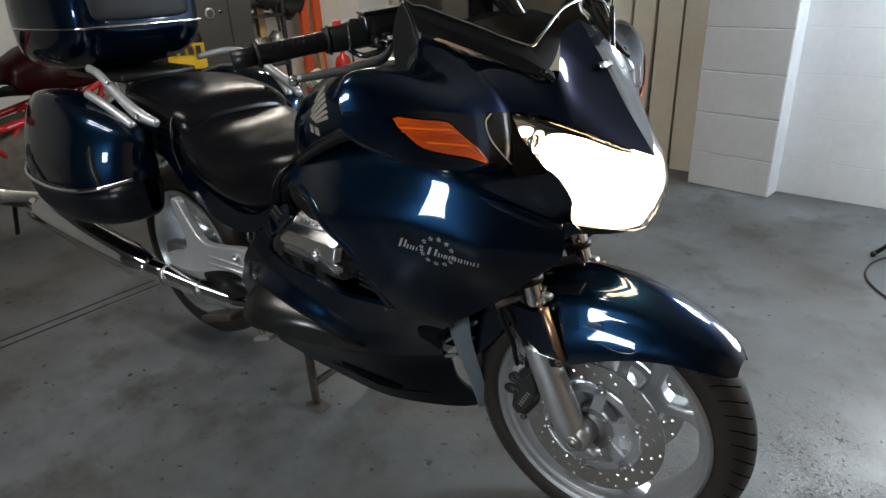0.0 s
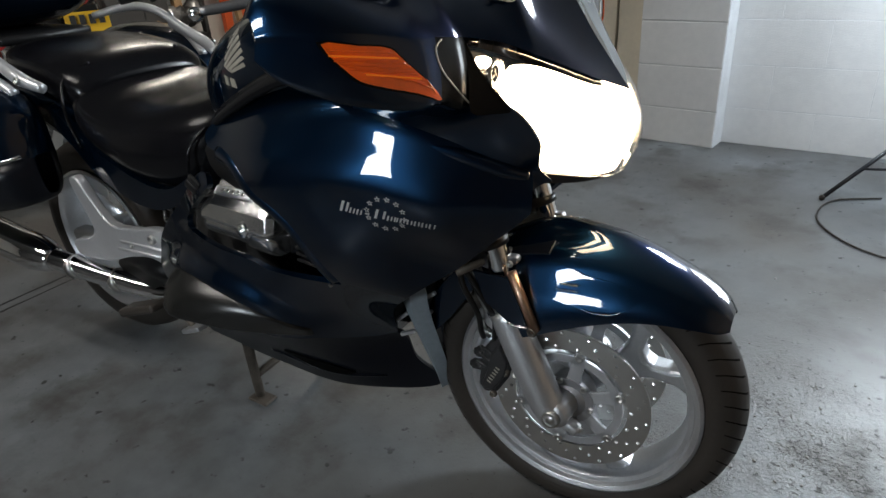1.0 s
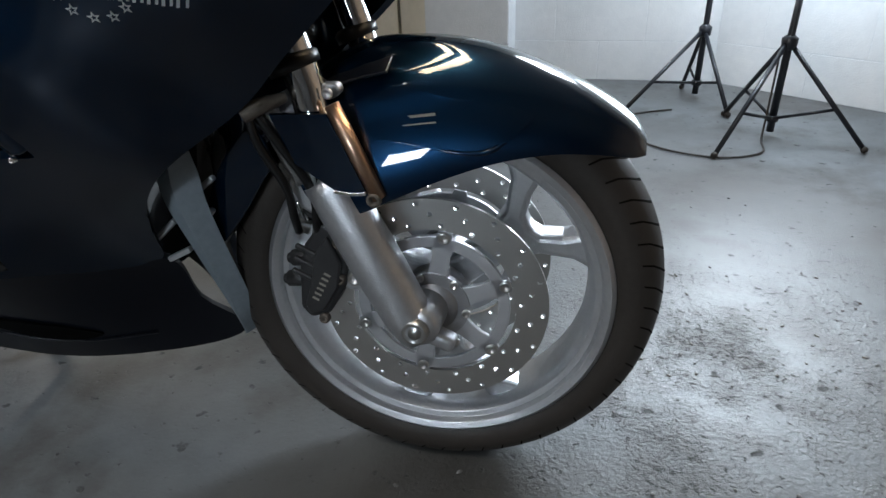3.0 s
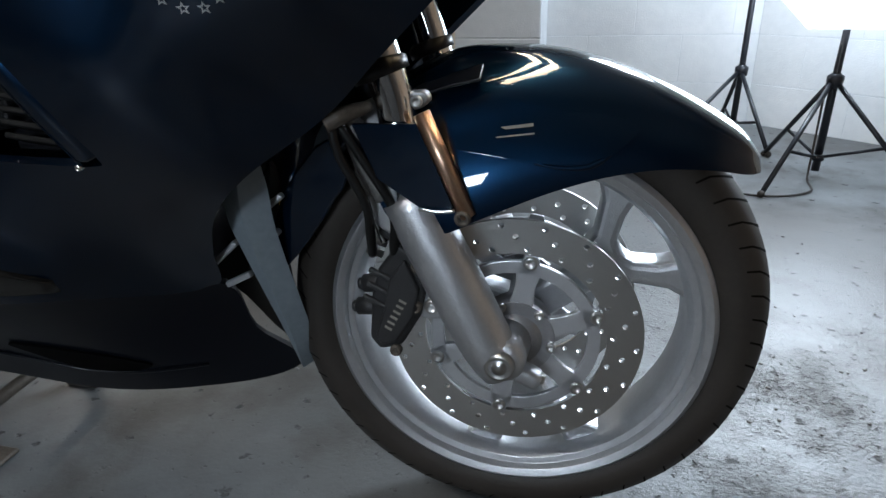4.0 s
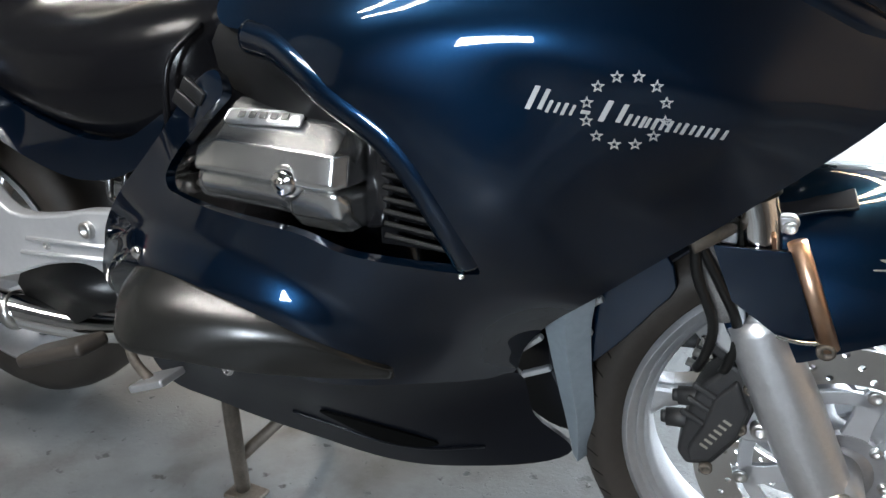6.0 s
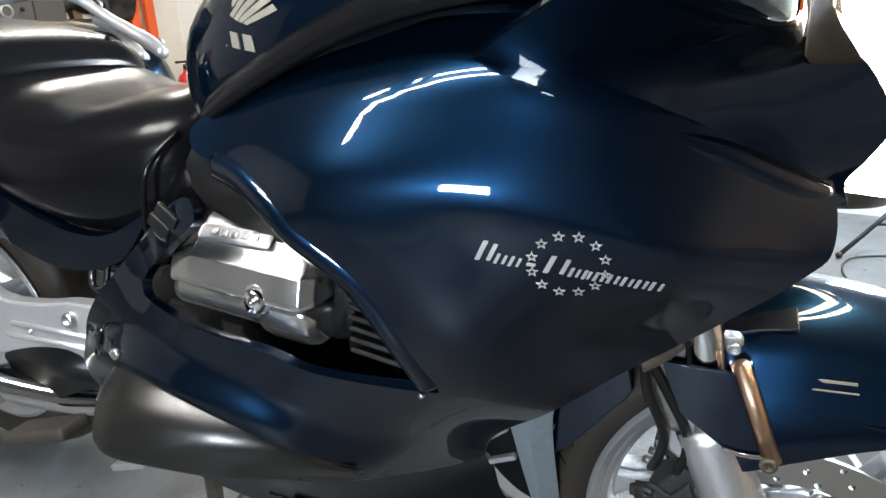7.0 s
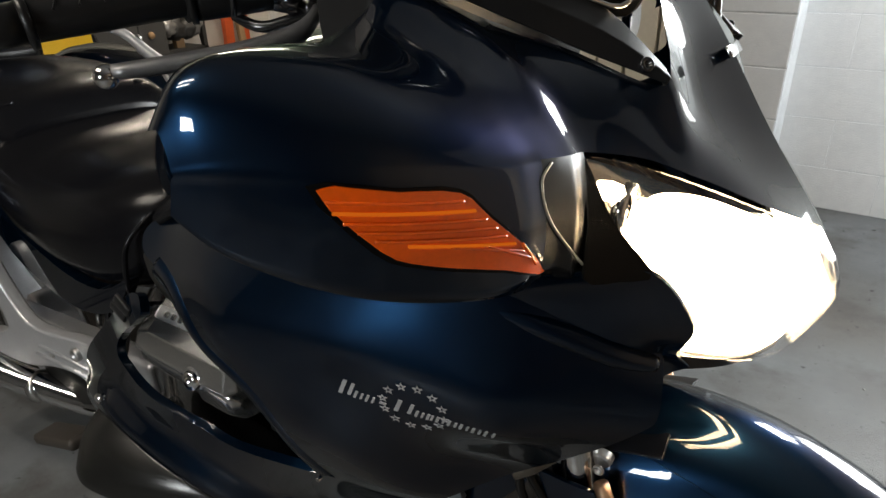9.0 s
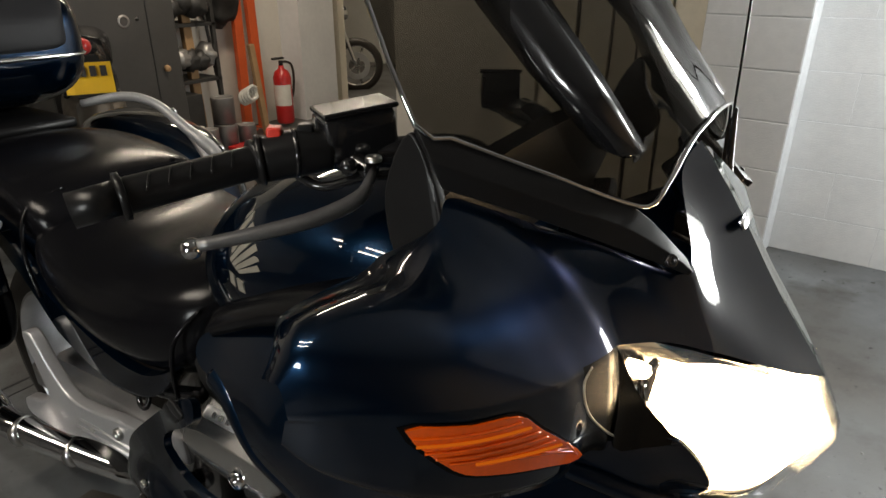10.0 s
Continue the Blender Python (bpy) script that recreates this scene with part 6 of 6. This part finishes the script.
lamp_stand("lamp_stand", (0.872, 1.77, 0), 0.345, ((-0.24, -0.29), (0.27, -0.17), (-0.12, 0.26)), 0.62, "black tripod lamp stand carrying a bright round softbox")
lamp_stand("lamp_stand", (-0.30, -2.60, 0), 0.42, ((-0.36, -0.22), (0.36, -0.22), (0.0, 0.38)), 1.17, "black tripod lamp stand under a rectangular lamp panel")
lamp_stand("lamp_stand", (0.674, 2.34, 0), 0.30, ((-0.34, -0.34), (0.09, -0.33), (-0.04, 0.16)), 1.55, "black tripod lamp stand close to the wall corner")


def softbox(centre, target, radius, label):
    m = look(centre, target)
    sb = thing("softbox", label, "studio lamp", m, "studio lamps")
    eighth = Matrix.Rotation(math.pi / 8, 4, "Z")
    front = lathe([(0.0, -0.035), (radius * 0.5, -0.028), (radius * 0.85, -0.012), (radius * 0.99, 0.0)], 8, "z")
    part("diffuser", front, SOFT, sb, "glowing white diffuser cloth", at=eighth)
    part("shell", lathe([(radius, 0.0), (radius * 1.01, 0.01), (radius * 0.8, 0.06), (radius * 0.45, 0.12), (0.05, 0.15), (0.0, 0.15)], 8, "z"), SHELL_GLOW, sb, "white outer cloth with an added glow", at=eighth)
    part("bracket", tube([(0, 0, 0.14), (0, -0.02, 0.20)], 0.02, 12), STANDBLACK, sb)
    return sb


# glow added to the outer cloth, which brightens the wall behind
SHELL_GLOW = glow("softbox_shell_glow", (0.86, 0.94, 1.0), 1.2)
softbox((0.895, 1.68, 0.885), (0.5, -0.8, 0.70), 0.395, "round white softbox switched on")
softbox((0.72, 2.26, 1.88), (-0.2, 0.0, 0.5), 0.32, "round white softbox on the tall stand, switched on")
tagged(part("lamp_cable", tube([(0.86, 1.80, 0.3), (0.845, 1.75, 0.10), (0.83, 1.70, 0.008), (0.80, 1.55, 0.006), (0.65, 1.48, 0.006), (0.46, 1.56, 0.006), (0.335, 1.76, 0.006), (0.37, 1.99, 0.006), (0.55, 2.1, 0.006)], 0.004, 8), RUBBER),
       "black power cable looped on the floor", "cable")


# ceiling tubes
def tube_lamp(x, y, along, label, colour):
    t = thing("tube_lamp", label, "ceiling light", pose(x, y, 2.52, 0, 0, 0 if along == "x" else 90), "ceiling tubes")
    soften(part("batten", box(1.55, 0.07, 0.05, (0, 0, 0.09), 0.006), PAPER, t), 0.002)
    part("tube", tube([(-0.75, 0, 0.03), (0.75, 0, 0.03)], 0.013, 12), colour, t)
    for s in (-1, 1):
        part("end_cap", tube([(s * 0.745, 0, 0.03), (s * 0.775, 0, 0.03)], 0.016, 12), PAPER, t)
    return t


TUBEGLOW = glow("fluorescent_tube", (1.0, 0.96, 0.88), 16)
for ly in (-1.6, -1.25):
    tube_lamp(-1.2, ly, "x", "white fluorescent tube lamp switched on", TUBEGLOW)
tube_lamp(-4.9, 5.3, "x", "white fluorescent tube lamp switched on in the next bay", TUBEGLOW)
tube_lamp(-3.2, 2.2, "y", "white fluorescent tube lamp switched on in the far bay", TUBEGLOW)
WORKGLOW = glow("work_lamp_glass", (0.86, 0.94, 1.0), 9)
wl = thing("work_lamp", "rectangular white lamp panel on a stand, switched on", "studio lamp", look((-0.30, -2.50, 1.17), (-0.3, 0.0, 0.85)), "studio lamps")
soften(part("panel", box(0.46, 0.32, 0.012, (0, 0, 0), 0.002), WORKGLOW, wl), 0.001)
soften(part("casing", box(0.50, 0.36, 0.06, (0, 0, 0.04), 0.01), STANDBLACK, wl), 0.003)

# ---- far bay ----
slab("door_frame", 0.12, 0.09, 2.3, (-4.48, 4.27, 1.15), CREAM, "cream timber opening frame", "door frame")
slab("pillar_far", 0.25, 0.45, 2.65, (-4.42, 3.80, 1.325), WALL, "white painted pillar beside the opening", "pillar")


def extinguisher(x, y):
    e = thing("fire_extinguisher", "red fire extinguisher with white label by the pillar", "fire extinguisher", pose(x, y, 0.03))
    part("cylinder", lathe([(0.0, 0.0), (0.07, 0.0), (0.078, 0.02), (0.078, 0.40), (0.06, 0.45), (0.025, 0.475), (0.022, 0.50), (0.0, 0.50)], 32, "z"), EXTRED, e)
    part("valve", tube([(0, 0, 0.49), (0, 0, 0.54)], 0.02, 12), BLACK, e)
    soften(part("handle", box(0.03, 0.13, 0.018, (0.0, -0.03, 0.56), 0.005), BLACK, e), 0.002)
    part("hose", tube([(0, 0.03, 0.53), (0.02, 0.10, 0.50), (0.03, 0.11, 0.38), (0.02, 0.09, 0.22)], 0.011, 10), RUBBER, e)
    part("label", lathe([(0.0785, 0.16), (0.0785, 0.34)], 24, "z", arc=0.36), PAPER, e, "white label, print illegible", at=pose(0, 0, 0, 0, 0, -115))
    return e


extinguisher(-4.28, 3.30)
for y, tilt in ((2.98, 1.2), (3.16, -1.0)):
    up = thing("rack_upright", "orange-red steel racking upright leaning on the wall", "racking", pose(-4.42, y, 0, 0, tilt, 0), "racking uprights")
    soften(part("post", box(0.05, 0.085, 2.3, (0, 0, 1.15), 0.006), ORANGE, up), 0.002)
    part("foot_plate", box(0.12, 0.12, 0.01, (0, 0, 0.005)), ORANGE, up, smooth=False)
tagged(soften(part("timber_post", box(0.05, 0.07, 2.2, (0, 0, 1.1), 0.003), WOOD, at=pose(-4.25, 2.40, 0, 1.5, 0, 0)), 0.002), "pale timber post standing upright", "timber")
tagged(soften(part("timber_offcut", box(0.04, 0.05, 0.75, (0, 0, 0.38), 0.003), WOOD, at=pose(-4.12, 2.93, 0, 6, 0, 0)), 0.002), "short pale timber offcut", "timber")
tagged(part("broom_handle", tube([(-4.35, 2.72, 0.0), (-4.48, 2.66, 1.7)], 0.013, 10), DARKJUNK), "dark broom handle leaning on the wall", "broom")
door = tagged(soften(part("locker", box(0.45, 0.92, 1.9, (-4.30, 1.72, 0.95), 0.01), GREYDOOR), 0.003), "grey steel locker with a faded mark", "locker")
part("locker_seam", box(0.004, 0.008, 1.85, (-4.073, 1.97, 0.95)), BLACKMARK, door, smooth=False)
part("locker_mark", lathe([(0.028, -0.001), (0.042, -0.001), (0.042, 0.001), (0.028, 0.001)], 24, "x"), TIN, door, at=Matrix.Translation((-4.072, 1.80, 0.98)))
part("locker_knob", lathe([(0.0, 0.03), (0.02, 0.028), (0.024, 0.012), (0.012, 0.0)], 16, "x"), WOOD, door, at=Matrix.Translation((-4.074, 2.05, 0.66)))

rng = random.Random(5)


def junk(name, x, y, z, r, mat, label, category, flat=1.0):
    bm = bmesh.new()
    bmesh.ops.create_icosphere(bm, subdivisions=3, radius=r)
    for v in bm.verts:
        n = noise.noise(v.co * (2.2 / r) + Vector((x * 7, y * 5, z * 3)))
        v.co *= 1 + 0.35 * n
        v.co.z *= flat
    return tagged(part(name, bm, mat, at=Matrix.Translation((x, y, z))), label, category, "stored clutter")


def carton(x, y, z, sx, sy, sz, mat, label, category, turn=0):
    return tagged(soften(part(category.replace(" ", "_"), box(sx, sy, sz, (0, 0, sz / 2), 0.004), mat, at=pose(x, y, z, 0, 0, turn)), 0.002), label, category, "stored clutter")


shelf = thing("shelf_rack", "dark loaded shelf rack crowded with parts", "shelf", pose(-4.35, 2.28, 0))
for z in (0.08, 0.52, 0.92):
    soften(part("shelf", box(0.35, 0.62, 0.025, (0, 0, z), 0.003), DARKJUNK, shelf), 0.001)
for sx in (-0.16, 0.16):
    for sy in (-0.29, 0.29):
        part("post", box(0.03, 0.03, 1.3, (sx, sy, 0.65)), DARKJUNK, shelf, smooth=False)
for k in range(7):
    junk("engine_part", -4.30 + 0.12 * rng.random(), 2.02 + 0.085 * k, 0.66 + 0.03 * rng.random(), 0.07 + 0.03 * rng.random(), DARKJUNK if k % 3 else TIN, "dark scrap part heaped on the shelf", "scrap part")
for k in range(6):
    junk("oily_rag", -4.28 + 0.1 * rng.random(), 2.04 + 0.095 * k, 1.04 + 0.05 * rng.random(), 0.08 + 0.03 * rng.random(), DARKJUNK, "dark rag heaped on the top shelf", "rag")
carton(-4.22, 2.03, 0.935, 0.06, 0.10, 0.16, YELLOW, "yellow plastic funnel box on the shelf", "box", 20)
carton(-4.20, 2.22, 0.10, 0.20, 0.22, 0.34, DARKJUNK, "black plastic tool box on the shelf", "tool box")
for x, y, r, h in ((-4.05, 2.46, 0.085, 0.20), (-4.05, 2.46, 0.085, 0.20), (-4.02, 2.64, 0.07, 0.17), (-4.0, 2.28, 0.06, 0.2)):
    z = 0.205 if (x, y) == (-4.05, 2.46) and "paint_tin" in bpy.data.objects else 0.0
    tagged(part("paint_tin", lathe([(0.0, 0.004), (r - 0.004, 0.004), (r, 0.0), (r, h * 0.97), (r + 0.002, h), (r - 0.008, h), (r - 0.01, h - 0.008), (0.0, h - 0.008)], 28, "z"), TIN, at=pose(x, y, z)), "grey steel paint tin on the floor", "paint tin", "paint tins")
carton(-4.0, 2.05, 0.0, 0.22, 0.30, 0.20, CARD, "brown cardboard box on the floor", "box", 8)
carton(-3.96, 2.08, 0.20, 0.14, 0.16, 0.05, PAPER, "white carton on a cardboard box", "carton", 15)
carton(-3.92, 2.50, 0.0, 0.10, 0.22, 0.05, EXTRED, "flat red box on the floor", "box", 5)
for k in range(4):
    coil = tagged(part("rope_coil", lathe([(0.055 + 0.013 * math.cos(a), 0.013 * math.sin(a)) for a in [2 * math.pi * i / 10 for i in range(11)]], 32, "x"), PAPER, at=pose(-4.18 + 0.02 * k, 2.79 + 0.01 * k, 0.34 + 0.012 * k)), "pale coil of rope hung by the wall", "rope", "rope coils")
junk("jacket", -4.45, 2.83, 1.12, 0.16, DARKJUNK, "dark jacket hanging on the wall", "jacket", 1.5)
carton(-4.5, 2.62, 1.05, 0.08, 0.20, 0.14, TIN, "grey box fixed on the wall", "wall box")


# ---- other motorcycles, seen in part ----
def simple_wheel(parent, x, z, r, w, rim):
    whl = part("wheel", lathe([(r * 0.70, -w * 0.35), (r * 0.74, -w * 0.4), (r * 0.72, 0), (r * 0.74, w * 0.4), (r * 0.70, w * 0.35)], 40), rim, parent, at=Matrix.Translation((x, 0, z)))
    thick(whl, 0.006, 0.001, 0)
    part("tyre", lathe([(r * 0.73, -w * 0.42), (r * 0.86, -w * 0.5), (r * 0.96, -w * 0.32), (r, 0), (r * 0.96, w * 0.32), (r * 0.86, w * 0.5), (r * 0.73, w * 0.42)], 48), RUBBER, whl)
    part("disc", ring_plate(r * 0.30, r * 0.5, -w * 0.45, 0.003, 40), STEEL, whl, smooth=False)
    for k in range(5):
        a = 2 * math.pi * k / 5
        part("spoke", tube([(0.02 * math.cos(a), 0, 0.02 * math.sin(a)), (r * 0.71 * math.cos(a), 0, r * 0.71 * math.sin(a))], [0.018, 0.012], 8), rim, whl)
    return whl


def other_bike(name, m, paint, label, trellis=False, plate_on=False, chrome=False):
    b = thing(name, label, "motorcycle", m, "stored motorcycles")
    rim = CHROME if chrome else ALU
    simple_wheel(b, 0.70, 0.31, 0.31, 0.12, rim)
    simple_wheel(b, -0.70, 0.31, 0.31, 0.17, rim)
    for s in (-1, 1):
        part("fork_leg", tube([(0.70, s * 0.09, 0.31), (0.50, s * 0.09, 0.80), (0.44, s * 0.09, 0.95)], 0.024, 12), CHROME, b)
        part("handlebar", tube([(0.42, s * 0.05, 0.98), (0.38, s * 0.2, 1.03), (0.28, s * 0.36, 1.02)], 0.013, 10), GLOSSBLACK, b)
        part("frame_tube", tube([(0.44, s * 0.05, 0.84), (0.1, s * 0.14, 0.70), (-0.25, s * 0.13, 0.60)], 0.017, 10), TRELLIS if trellis else GLOSSBLACK, b)
        part("frame_tube", tube([(0.42, s * 0.05, 0.72), (0.15, s * 0.14, 0.52), (-0.22, s * 0.13, 0.42)], 0.017, 10), TRELLIS if trellis else GLOSSBLACK, b)
        if trellis:
            for k in range(4):
                x = 0.34 - 0.16 * k
                part("frame_strut", tube([(x, s * (0.08 + 0.015 * k), 0.80 - 0.055 * k), (x - 0.08, s * (0.10 + 0.012 * k), 0.62 - 0.05 * k)], 0.012, 8), TRELLIS, b)
                part("frame_strut", tube([(x - 0.08, s * (0.10 + 0.012 * k), 0.62 - 0.05 * k), (x - 0.16, s * (0.10 + 0.012 * k), 0.74 - 0.055 * k)], 0.012, 8), TRELLIS, b)
    hull("tank", DARKRED if trellis else paint, [(0.36, 0.06, 0.80, 0.90), (0.25, 0.14, 0.76, 0.98), (0.05, 0.16, 0.74, 0.98), (-0.12, 0.10, 0.74, 0.88)], b)
    hull("seat", SEATMAT, [(-0.10, 0.10, 0.74, 0.82), (-0.30, 0.14, 0.74, 0.82), (-0.50, 0.13, 0.78, 0.90), (-0.75, 0.09, 0.84, 0.92)], b)
    hull("engine", DIRTY, [(0.30, 0.12, 0.30, 0.55), (0.10, 0.17, 0.22, 0.66), (-0.15, 0.17, 0.22, 0.62), (-0.30, 0.12, 0.28, 0.5)], b, power=4)
    hull("tail", paint, [(-0.45, 0.10, 0.72, 0.80), (-0.70, 0.10, 0.78, 0.88), (-0.92, 0.06, 0.84, 0.90)], b)
    part("lamp", lathe([(0.0, 0.09), (0.06, 0.08), (0.085, 0.03), (0.08, -0.04), (0.03, -0.09)], 24, "x"), CHROME, b, at=Matrix.Translation((0.52, 0, 0.88)))
    part("stand", tube([(-0.1, 0.12, 0.3), (-0.05, 0.26, 0.01)], 0.012, 8), GLOSSBLACK, b)
    part("silencer", tube([(-0.1, -0.15, 0.28), (-0.45, -0.18, 0.36), (-0.85, -0.18, 0.46)], [0.025, 0.045, 0.045], 16), CHROME, b)
    if plate_on:
        holder = part("plate_bracket", box(0.02, 0.12, 0.20, (-0.99, 0, 0.73), turn=pose(0, 0, 0, 0, 20, 0)), BLACK, b, smooth=False)
        pl = soften(part("number_plate", box(0.004, 0.21, 0.15, (-1.005, 0, 0.725), 0.001, turn=pose(0, 0, 0, 0, 18, 0)), YELLOW, b, "yellow plate with dark bars"), 0.0005)
        for z in (0.757, 0.693):
            for k in range(4):
                if k == 3 and z < 0.72:
                    continue
                part("plate_bar", box(0.003, 0.028, 0.05, (-1.0085 - 0.32 * (z - 0.725), -0.068 + 0.045 * k, z), turn=pose(0, 0, 0, 0, 18, 0)), BLACKMARK, pl, smooth=False)
        part("tail_lamp", lathe([(0.0, -0.03), (0.03, -0.025), (0.04, 0.0), (0.04, 0.03)], 16, "x"), EXTRED, b, at=Matrix.Translation((-0.96, 0, 0.87)))
    return b


other_bike("motorcycle_red", pose(-3.05, 0.02, 0, 0, 6, 100), TRELLIS, "red motorcycle with a red trellis frame", trellis=True)
other_bike("motorcycle_plated", pose(-3.91, 1.41, 0, 0, 5, 152), GLOSSBLACK, "dark motorcycle showing its yellow number plate", plate_on=True)
other_bike("motorcycle_chrome", pose(-5.57, 4.71, 0, 0, 3, 41), EXTRED, "dark red motorcycle with chromed fork in the next bay", chrome=True)
